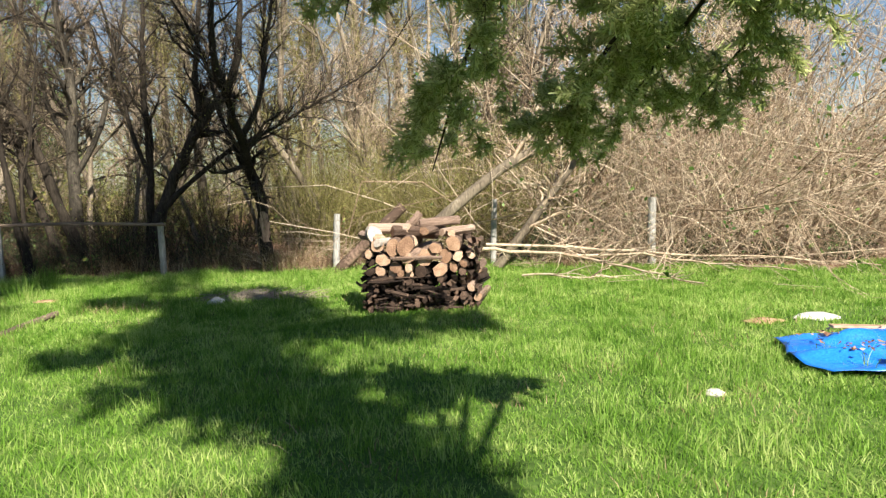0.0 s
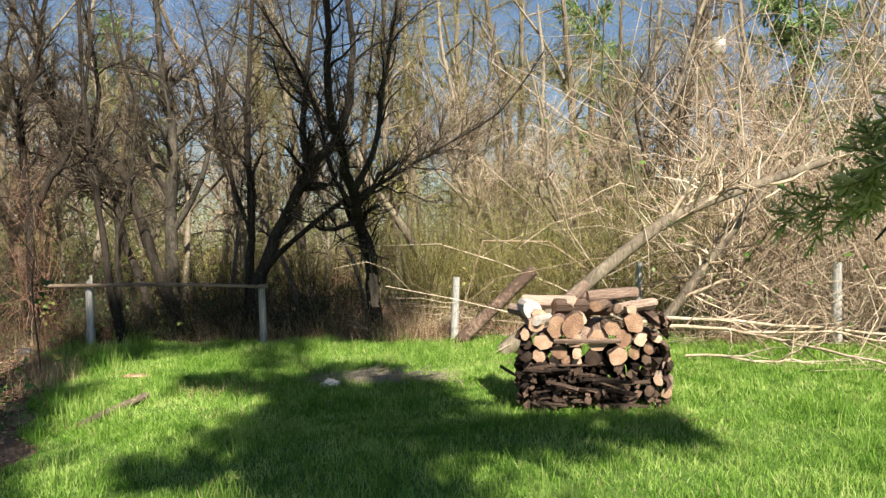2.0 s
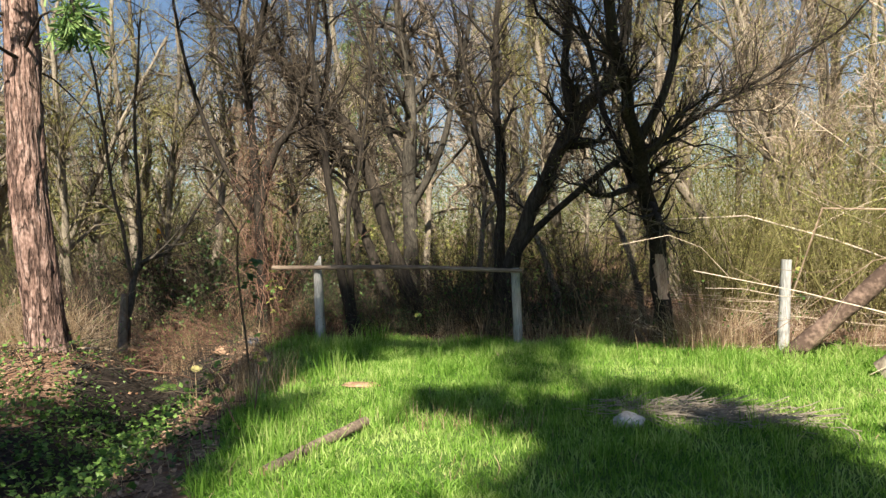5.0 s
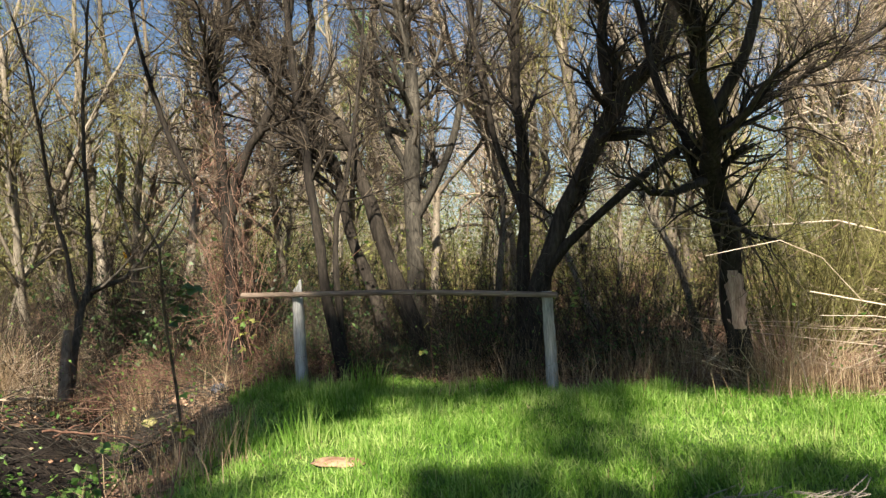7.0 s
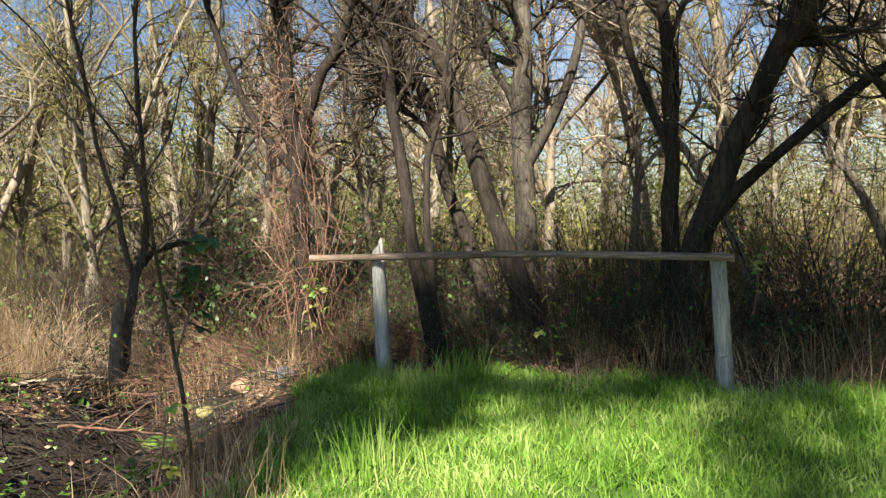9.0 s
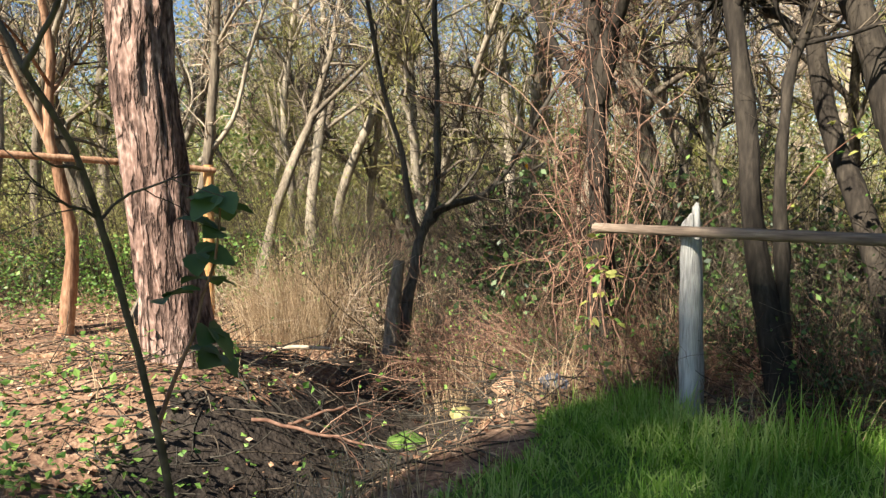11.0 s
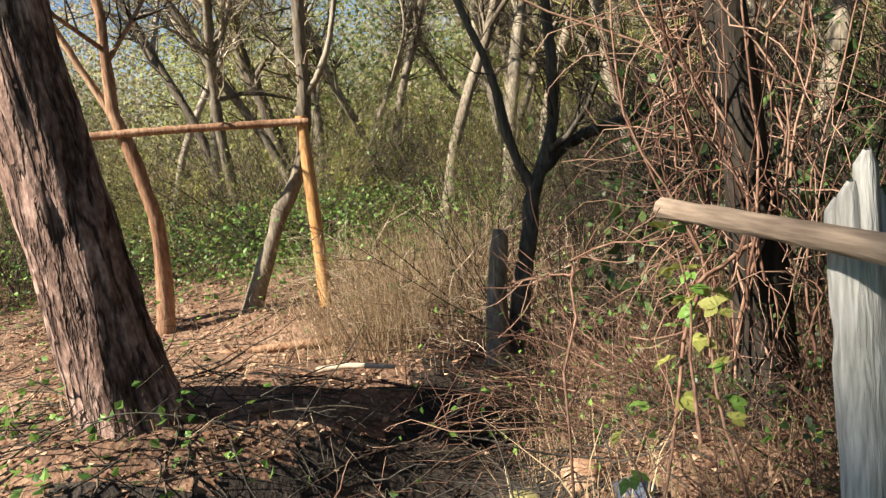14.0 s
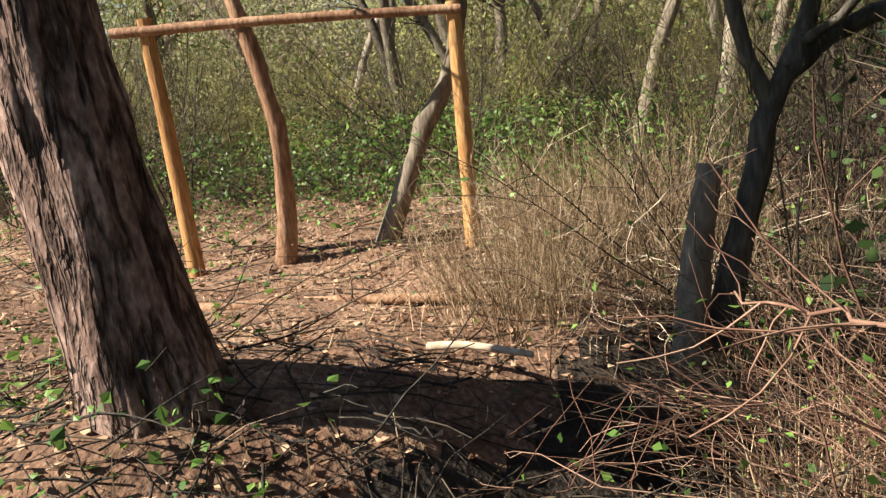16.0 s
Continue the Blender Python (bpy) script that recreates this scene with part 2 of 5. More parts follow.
def tubes(geo, p, r, sides=3, slot=0, cap=False):
    """p: n curves of k points; r: their radii."""
    p = np.asarray(p, float)
    if p.ndim == 2:
        p, r = p[None], np.asarray(r, float)[None]
    n, k, _ = p.shape
    t = unit(np.gradient(p, axis=1))
    mean = unit(p[:, -1] - p[:, 0])
    ref = np.eye(3)[np.argmin(np.abs(mean), axis=1)][:, None, :]
    u = unit(np.cross(t, np.broadcast_to(ref, t.shape)))
    w = np.cross(t, u)
    a = np.arange(sides) * 2 * math.pi / sides
    ring = u[:, :, None, :] * np.cos(a)[None, None, :, None] + w[:, :, None, :] * np.sin(a)[None, None, :, None]
    v = p[:, :, None, :] + ring * np.asarray(r)[:, :, None, None]
    i = (np.arange(n)[:, None, None] * k + np.arange(k - 1)[None, :, None]) * sides
    j = np.arange(sides)[None, None, :]
    j2 = (j + 1) % sides
    f = np.stack([i + j, i + j2, i + sides + j2, i + sides + j], axis=-1).reshape(-1, 4)
    geo.add(v, f, slot)
    return v


def leaves(geo, pos, size, rng, slot=0, flat=0.0, slim=0.6):
    """Small folded leaves with random turns at the places pos."""
    n = len(pos)
    a = unit(rng.normal(size=(n, 3)) * (1, 1, 1 - flat))
    b = unit(np.cross(a, rng.normal(size=(n, 3)) + (0, 0, 3 * flat)))
    c = np.cross(a, b)
    s = (size * rng.uniform(0.6, 1.4, n))[:, None]
    v = np.stack([pos, pos + a * s * 0.5 + b * s * slim * 0.5 + c * s * 0.12, pos + a * s, pos + a * s * 0.5 - b * s * slim * 0.5 + c * s * 0.12], axis=1)
    geo.add(v, (np.arange(n)[:, None] * 4 + np.arange(4)[None]), slot)


def smooth_path(pts, k):
    """A Catmull-Rom curve of k points through the given ones."""
    q = np.asarray(pts, float)
    q = np.vstack([2 * q[0] - q[1], q, 2 * q[-1] - q[-2]])
    u = np.linspace(0, len(q) - 3 - 1e-6, k)
    i = u.astype(int)
    f = (u - i)[:, None]
    a, b, c, d = q[i], q[i + 1], q[i + 2], q[i + 3]
    return 0.5 * (2 * b + (c - a) * f + (2 * a - 5 * b + 4 * c - d) * f ** 2 + (3 * b - a - 3 * c + d) * f ** 3)


def walk_out(start, way, length, k, rng, wander=0.25, lift=0.0):
    """n wandering curves of k points from start."""
    n = len(start)
    d = unit(way)
    p = np.empty((n, k, 3))
    p[:, 0] = start
    step = (np.asarray(length) / (k - 1))[:, None]
    for i in range(1, k):
        d = unit(d + rng.normal(size=(n, 3)) * wander + (0, 0, lift))
        p[:, i] = p[:, i - 1] + d * step
    return p


def sprout(p, r, count, rng, length, k=4, angle=(25, 65), lift=0.05, wander=0.25, lo=0.25, thick=0.55, tip=0.0015):
    """Child branches on parents p (n, k, 3) with radii r."""
    n, kp, _ = p.shape
    size = np.linalg.norm(p[:, -1] - p[:, 0], axis=1)
    who = rng.choice(n, count, p=size / size.sum())
    u = lo + (0.97 - lo) * rng.rand(count)
    x = u * (kp - 1)
    i = np.minimum(x.astype(int), kp - 2)
    f = (x - i)[:, None]
    at = p[who, i] * (1 - f) + p[who, i + 1] * f
    rad = r[who, i] * (1 - f[:, 0]) + r[who, i + 1] * f[:, 0]
    t = unit(p[who, i + 1] - p[who, i])
    side = unit(np.cross(t, rng.normal(size=(count, 3))))
    a = np.radians(rng.uniform(angle[0], angle[1], count))[:, None]
    way = t * np.cos(a) + side * np.sin(a)
    ln = rng.uniform(length[0], length[1], count) * (1.15 - 0.6 * u)
    q = walk_out(at, way, ln, k, rng, wander, lift)
    r0 = np.maximum(rad * thick, tip * 1.5)
    return q, np.linspace(1, 0, k)[None] * (r0 - tip)[:, None] + tip


def thing(name, at, label, category, group="", kind=""):
    ob = new(name)
    ob.empty_display_size = 0.1
    ob.location = at
    return tagged(ob, label, category, group, kind)


def part(name, geo, mats, parent, label="", smooth=True):
    ob = new(name, geo.mesh(name, mats, smooth, origin=parent.matrix_basis.translation if parent.parent is None else None))
    ob.parent = parent
    if label:
        tagged(ob, label)
    return ob


def solo(name, geo, mats, label, category, kind="", smooth=True, group=""):
    return tagged(new(name, geo.mesh(name, mats, smooth)), label, category, group, kind)


# ---- ground ----
DITCH = np.array([(-5.6, 4.0), (-6.9, 7.5), (-7.9, 9.8), (-8.9, 11.6), (-9.6, 13.0), (-10.6, 13.9), (-13.0, 15.5), (-17.0, 18.0)])
EDGE = np.array([(-4.6, 4.0), (-5.2, 7.6), (-6.2, 9.4), (-6.9, 10.9), (-7.7, 12.4), (-8.3, 13.4), (-8.5, 14.3), (-8.5, 15.2)])


def away(x, y, line):
    """Distance from a broken line, and its sign (positive on its right side)."""
    p = np.stack([x, y], -1)
    best, sign = np.full(x.shape, 1e9), np.ones(x.shape)
    for a, b in zip(line[:-1], line[1:]):
        ab = b - a
        u = np.clip(((p - a) @ ab) / (ab @ ab), 0, 1)
        q = p - (a + u[..., None] * ab)
        d = np.hypot(q[..., 0], q[..., 1])
        s = np.sign(q[..., 0] * ab[1] - q[..., 1] * ab[0])
        near = d < best
        best, sign = np.where(near, d, best), np.where(near, s, sign)
    return best, sign


def ripple(x, y, f):
    return np.sin(x * f + 1.3 * np.sin(y * f * 0.7 + 1)) * np.sin(y * f * 1.13 + 0.9 * np.sin(x * f * 0.8 + 2))


def height(x, y):
    x, y = np.asarray(x, float), np.asarray(y, float)
    d, _ = away(x, y, DITCH)
    e, s = away(x, y, EDGE)
    west = np.clip(-e * s, 0, 3) / 3
    h = 0.025 * ripple(x, y, 1.3) + 0.012 * ripple(x + 3, y, 4.1)
    h = h - 0.56 * np.exp(-(d / 0.62) ** 2) - 0.10 * np.exp(-(d / 1.6) ** 2)
    h = h - 0.12 * west + 0.04 * west * ripple(x, y, 3.0)
    h = h + 0.30 * np.exp(-((x + 10.6) ** 2 + (y - 11.8) ** 2) / 0.9)
    h = h + 0.07 * np.exp(-((x + 0.1) ** 2 + (y - 9.2) ** 2) / 2.0)
    far = np.clip((np.hypot(x + 4, y - 8) - 18) / 60, 0, 1)
    return h + 1.2 * far


def is_meadow(x, y):
    e, s = away(x, y, EDGE)
    back = 14.35 + 0.25 * np.sin(x * 1.7) + 0.2 * np.sin(x * 4.3) - np.clip(x - 1, 0, 5) * 0.42
    return (e * s > 0.08 * np.sin(y * 5)) & (y < back)


def build_ground():
    near_x, near_y = np.arange(-19, 11.01, 0.12), np.arange(-4, 19.01, 0.12)
    xs = np.concatenate([[-900, -400, -200, -100, -60, -40, -30, -24, -21], near_x, [13, 16, 22, 32, 50, 90, 200, 400, 900]])
    ys = np.concatenate([[-900, -400, -200, -100, -50, -25, -12, -7], near_y, [21, 24, 30, 40, 60, 100, 200, 400, 900]])
    gx, gy = np.meshgrid(xs, ys)
    gz = height(gx, gy)
    w = len(xs)
    i = (np.arange(len(ys) - 1)[:, None] * w + np.arange(w - 1)[None]).ravel()
    f = np.stack([i, i + 1, i + w + 1, i + w], -1)
    cx, cy = (gx[:-1, :-1] + gx[1:, 1:]).ravel() / 2, (gy[:-1, :-1] + gy[1:, 1:]).ravel() / 2
    green = is_meadow(cx, cy)
    g = Geo()
    v = np.stack([gx, gy, gz], -1).reshape(-1, 3)
    g.add(v, f[green], 0)
    g.f.append(f[~green])
    g.m.append(np.full((~green).sum(), 1, np.int32))
    d, _ = away(cx, cy, DITCH)
    wet = ~green & (d < 0.80 + 0.15 * ripple(cx, cy, 3.0))
    g.m[-1][wet[~green]] = 2
    solo("ground", g, [M_TURF, M_LITTER, M_MUD], "uneven ground, meadow turf running into leaf-strewn wood floor", "ground", "structure")


build_ground()


def scatter(rng, n, x0, x1, y0, y1):
    return rng.uniform(x0, x1, n), rng.uniform(y0, y1, n)


def blades(geo, x, y, z, tall, wide, rng, lean=0.35, slot=0):
    n = len(x)
    a = rng.uniform(0, 2 * math.pi, n)
    side = np.stack([np.cos(a), np.sin(a), np.zeros(n)], -1) * (wide * rng.uniform(0.6, 1.3, n))[:, None]
    b = rng.uniform(0, 2 * math.pi, n)
    bend = np.stack([np.cos(b), np.sin(b), np.zeros(n)], -1) * (tall * np.abs(rng.normal(0, lean, n)))[:, None]
    up = np.stack([np.zeros(n), np.zeros(n), tall], -1)
    base = np.stack([x, y, z - 0.01], -1)
    v = np.stack([base - side, base + side, base + up * 0.55 + bend * 0.35 + side * 0.8, base + up * 0.55 + bend * 0.35 - side * 0.8, base + up + bend], axis=1)
    i = np.arange(n)[:, None] * 5
    geo.add(v, i + np.array([[0, 1, 2, 3]]), slot)
    geo.f.append(i + geo.n - 5 * n + np.array([[3, 2, 4]]))
    geo.m.append(np.full(n, slot, np.int32))


def build_grass():
    rng = np.random.RandomState(11)
    g = Geo()
    for n, (x0, x1, y0, y1), tall, wide in ((150000, (-8.5, 3.5, 2.0, 8.5), 0.062, 0.0038), (165000, (-8.6, 6.0, 8.0, 14.6), 0.072, 0.005), (40000, (2.5, 9.0, 4.0, 13.0), 0.07, 0.006)):
        x, y = scatter(rng, n, x0, x1, y0, y1)
        ok = is_meadow(x, y)
        x, y = x[ok], y[ok]
        lush = 0.6 + 0.65 * (ripple(x, y, 1.9) * 0.5 + 0.5) + 0.35 * (ripple(x + 5, y - 2, 6.0) > 0.45)
        lush = lush * np.where(y > 13.2, 1.35, 1.0)
        lush = lush * np.clip(0.35 + np.hypot((x + 2.65) / 0.75, (y - 10.65) / 0.4) * 0.5, 0.3, 1)
        blades(g, x, y, height(x, y), tall * lush * rng.uniform(0.55, 1.35, len(x)), wide, rng, 0.8)
    # taller tufts
    for cx, cy in zip(*scatter(rng, 260, -8.4, 3.5, 3.5, 14.5)):
        k = rng.randint(15, 40)
        x, y = cx + rng.normal(0, 0.07, k), cy + rng.normal(0, 0.07, k)
        ok = is_meadow(x, y)
        blades(g, x[ok], y[ok], height(x[ok], y[ok]), rng.uniform(0.14, 0.27, ok.sum()), 0.0035, rng, 0.45)
    for cx, cy, k, h in ((-6.35, 11.7, 120, 0.36), (-6.75, 12.65, 90, 0.34), (-6.0, 9.9, 90, 0.3), (-5.9, 9.3, 80, 0.28), (-7.0, 14.0, 110, 0.38), (-8.0, 13.9, 140, 0.28), (-7.6, 13.75, 120, 0.24), (-5.3, 8.9, 90, 0.3), (-7.1, 13.6, 90, 0.32)):
        x, y = cx + rng.normal(0, 0.13, k), cy + rng.normal(0, 0.13, k)
        blades(g, x, y, height(x, y), rng.uniform(0.5, 1.1, k) * h, 0.004, rng, 0.4)
    solo("meadow_grass", g, [M_GRASS], "lush bright green meadow grass with uneven tufts", "grass", "stuff", smooth=False)
    # dry straw: sparse in the meadow, thick along the wood's edge and the bank
    d = Geo()
    x, y = scatter(rng, 16000, -8.5, 5, 2, 14.5)
    ok = is_meadow(x, y) & (ripple(x, y, 2.3) > 0.35)
    blades(d, x[ok], y[ok], height(x[ok], y[ok]), rng.uniform(0.03, 0.12, ok.sum()), 0.003, rng, 0.9)
    x, y = scatter(rng, 9000, -9, 9, 13.6, 15.2)
    ok = (~is_meadow(x, y) | (rng.rand(len(x)) < 0.15)) & (ripple(x, y, 2.1) + 0.6 * rng.rand(len(x)) > 0.25)
    blades(d, x[ok], y[ok], height(x[ok], y[ok]), rng.uniform(0.08, 0.5, ok.sum()), 0.003, rng, 0.7)
    x, y = scatter(rng, 9000, -18, -5, 5, 16)
    ok = ~is_meadow(x, y) & (away(x, y, DITCH)[0] > 0.75)
    blades(d, x[ok], y[ok], height(x[ok], y[ok]), rng.uniform(0.04, 0.25, ok.sum()), 0.003, rng, 1.1)
    for cx, cy, k, h in ((0.1, 8.15, 260, 0.07), (0.4, 8.25, 160, 0.06), (-4.6, 9.9, 60, 0.22), (-3.9, 9.8, 60, 0.2), (-4.3, 14.2, 120, 0.55), (-2.2, 14.4, 260, 0.55), (-2.7, 14.3, 200, 0.5), (-6.9, 11.0, 150, 0.5), (-7.4, 11.7, 170, 0.5), (-6.7, 10.4, 100, 0.4), (-10.1, 14.1, 80, 0.35), (-10.5, 14.3, 180, 0.6)):
        x, y = cx + rng.normal(0, 0.2, k), cy + rng.normal(0, 0.2, k)
        blades(d, x, y, height(x, y), rng.uniform(0.4, 1.1, k) * h, 0.003, rng, 0.5)
    solo("dry_grass", d, [M_STRAW], "bleached dry grass and straw along the wood edge", "dry grass", "stuff", smooth=False)


build_grass()


def build_litter():
    rng = np.random.RandomState(5)
    g = Geo()
    x, y = scatter(rng, 26000, -17, -4.5, 5.5, 17)
    ok = ~is_meadow(x, y) & ((away(x, y, DITCH)[0] > 0.7) | (rng.rand(len(x)) < 0.10))
    x, y = x[ok], y[ok]
    leaves(g, np.stack([x, y, height(x, y) + rng.uniform(0.003, 0.03, len(x))], -1), 0.05, rng, flat=0.75)
    solo("leaf_litter", g, [M_FLAKE], "brown fallen leaves strewn over the wood floor", "leaf litter", "stuff", smooth=False)
    s = Geo()
    x, y = scatter(rng, 1500, -16, -6, 7, 16)
    ok = ~is_meadow(x, y)
    x, y = x[ok], y[ok]
    a = rng.uniform(0, 2 * math.pi, len(x))
    p = walk_out(np.stack([x, y, height(x, y) + rng.uniform(0.01, 0.06, len(x))], -1), np.stack([np.cos(a), np.sin(a), rng.normal(0, 0.08, len(x))], -1), rng.uniform(0.15, 0.9, len(x)), 5, rng, 0.16)
    p[..., 2] = np.maximum(p[..., 2], height(p[..., 0], p[..., 1]) + 0.005)
    tubes(s, p, np.linspace(1, 0.4, 5)[None] * rng.uniform(0.0025, 0.008, len(x))[:, None], 4)
    n = 420
    x, y = rng.uniform(-11.2, -8.3, n), rng.uniform(11.0, 14.4, n)
    a = rng.uniform(0, 2 * math.pi, n)
    p = walk_out(np.stack([x, y, height(x, y) + rng.uniform(0.02, 0.12, n)], -1), np.stack([np.cos(a), np.sin(a), rng.normal(0, 0.15, n)], -1), rng.uniform(0.2, 0.8, n), 6, rng, 0.2)
    ok = ~is_meadow(p[:, 0, 0], p[:, 0, 1])
    p = p[ok]
    p[..., 2] = np.maximum(p[..., 2], height(p[..., 0], p[..., 1]) + 0.005)
    tubes(s, p, np.linspace(1, 0.4, 6)[None] * rng.uniform(0.003, 0.007, len(p))[:, None], 4, 1)
    solo("fallen_sticks", s, [M_TWIG, M_ASHBARK], "dark fallen sticks lying across the bank", "sticks", "stuff")
    v = Geo()
    for cx, cy, n, sp in ((-7.2, 8.6, 2600, 0.65), (-8.2, 9.7, 2600, 0.7), (-8.9, 10.9, 1400, 0.5), (-7.4, 8.4, 500, 0.7), (-8.6, 9.6, 500, 0.9), (-9.6, 10.6, 500, 0.7), (-10.4, 11.0, 300, 0.4), (-10.1, 12.1, 160, 0.3), (-11.6, 10.2, 300, 0.8), (-17.5, 11.5, 4200, 1.8), (-18.5, 14, 3000, 1.8), (-17.0, 8.0, 1800, 1.6), (-16.2, 12.6, 1800, 0.8), (-16.0, 14.4, 1500, 0.8), (-8.2, 13.6, 50, 0.2), (-12.5, 16.5, 500, 1.0), (-9.2, 13.2, 60, 0.3)):
        x, y = cx + rng.normal(0, sp, n), cy + rng.normal(0, sp, n)
        ok = ~is_meadow(x, y)
        x, y = x[ok], y[ok]
        hi = 0.9 if cx < -15 else 0.28
        n_keep = len(x) if cx < -15 else int(len(x) * 0.55)
        x, y = x[:n_keep], y[:n_keep]
        leaves(v, np.stack([x, y, height(x, y) + 0.02 + hi * rng.rand(len(x)) ** 2], -1), 0.055, rng, flat=0.5, slim=0.75)
    solo("bramble_leaves", v, [M_LEAF], "low green bramble and ivy leaves on the wood floor", "ground cover", "stuff", smooth=False)


build_litter()

# ---- fence ----
def rough_pole(geo, pts, r0, r1, rng, sides=9, k=14, knob=0.12, slot=0, end_slot=None):
    """A round pole with an uneven skin and closed ends."""
    p = smooth_path(pts, k)
    r = np.linspace(r0, r1, k)
    n0 = geo.n
    v = tubes(Geo(), p[None], r[None], sides)[0]
    c = p[:, None, :]
    v = c + (v - c) * (1 + knob * rng.normal(size=(1, sides, 1)) * 0.6 + knob * 0.5 * rng.normal(size=(k, sides, 1)))
    i = np.arange(k - 1)[:, None] * sides
    j = np.arange(sides)[None]
    f = np.stack([i + j, i + (j + 1) % sides, i + sides + (j + 1) % sides, i + sides + j], -1).reshape(-1, 4)
    geo.add(v, f, slot)
    for ring, at in ((0, p[0]), (k - 1, p[-1])):
        base = ring * sides
        rim = v[ring]
        tri = np.stack([np.arange(sides), (np.arange(sides) + 1) % sides, np.full(sides, sides)], -1)
        geo.add(np.vstack([rim, at[None]]), tri if ring else tri[:, ::-1], slot if end_slot is None else end_slot)
    return p


def fence_post(at, top, r, lean, seed, label, pointed=False):
    rng = np.random.RandomState(seed)
    x, y = at
    z = float(height(x, y))
    ob = thing("fence_post", (x, y, z), label, "fence post", "meadow fence posts")
    g = Geo()
    pts = [(x, y, z - 0.15), (x + lean[0] * 0.5, y + lean[1] * 0.5, z + top * 0.5), (x + lean[0], y + lean[1], top)]
    rough_pole(g, pts, r * 1.05, r * (0.9 if not pointed else 0.85), rng, 10, 16, 0.10)
    part("shaft", g, [M_POST], ob)
    if pointed:
        for k in range(7):                                # uneven splinters of the broken top
            a = k * 0.9
            bx, by = x + lean[0] + 0.55 * r * math.cos(a), y + lean[1] + 0.55 * r * math.sin(a)
            hi = top + (0.05 + 0.13 * rng.rand() * (1.3 if math.cos(a) > 0 else 0.5))
            t = Geo()
            tubes(t, np.array([(bx, by, top - 0.03), (bx + 0.004, by, hi - 0.03), (bx + 0.012, by, hi)]), [r * 0.42, r * 0.34, r * 0.12], 6, cap=True)
            part("splinter", t, [M_POST], ob, "splintered pale tip")


fence_post((-7.91, 14.17), 1.04, 0.070, (-0.02, 0.0), 1, "weathered silver-grey round fence post with splintered top", True)
fence_post((-4.92, 14.05), 1.02, 0.062, (-0.03, 0.02), 2, "weathered grey fence post holding the rail")
fence_post((-1.74, 14.2), 1.08, 0.065, (0.06, 0), 3, "pale weathered fence post standing in dry grass")
fence_post((1.27, 14.0), 1.28, 0.06, (0.06, 0), 4, "pale split fence post behind the firewood stack")
fence_post((4.06, 13.1), 1.25, 0.075, (0.03, 0), 5, "pale fence post in front of the bramble thicket")


def rail(name, pts, r0, r1, seed, material, label):
    rng = np.random.RandomState(seed)
    g = Geo()
    rough_pole(g, pts, r0, r1, rng, 8, 26, 0.10)
    solo(name, g, [material], label, "fence rail")


rail("fence_rail", [(-8.6, 14.04, 1.06), (-7.9, 14.06, 1.055), (-6.4, 14.03, 1.045), (-4.82, 13.97, 0.985)], 0.031, 0.027, 7, M_RAIL, "weathered split wooden rail resting across two fence posts")
POLES = (((-13.60, 10.63, -0.33), (-13.60, 10.62, 0.79), (-13.60, 10.61, 1.84)), ((-13.60, 12.86, -0.22), (-13.60, 12.89, 0.71), (-13.60, 12.91, 1.67)))
for i, pts in enumerate(POLES):
    g = Geo()
    rough_pole(g, pts, 0.066, 0.055, np.random.RandomState(20 + i), 9, 14, 0.07)
    solo("peeled_post", g, [M_ORANGE], "orange-brown peeled pole set upright in leaf litter", "fence post", group="peeled pole frame")
rail("peeled_rail", [(-13.55, 10.35, 1.76), (-13.55, 11.69, 1.70), (-13.55, 12.97, 1.61)], 0.038, 0.032, 23, M_REDBARK, "orange-brown peeled pole laid across two uprights")

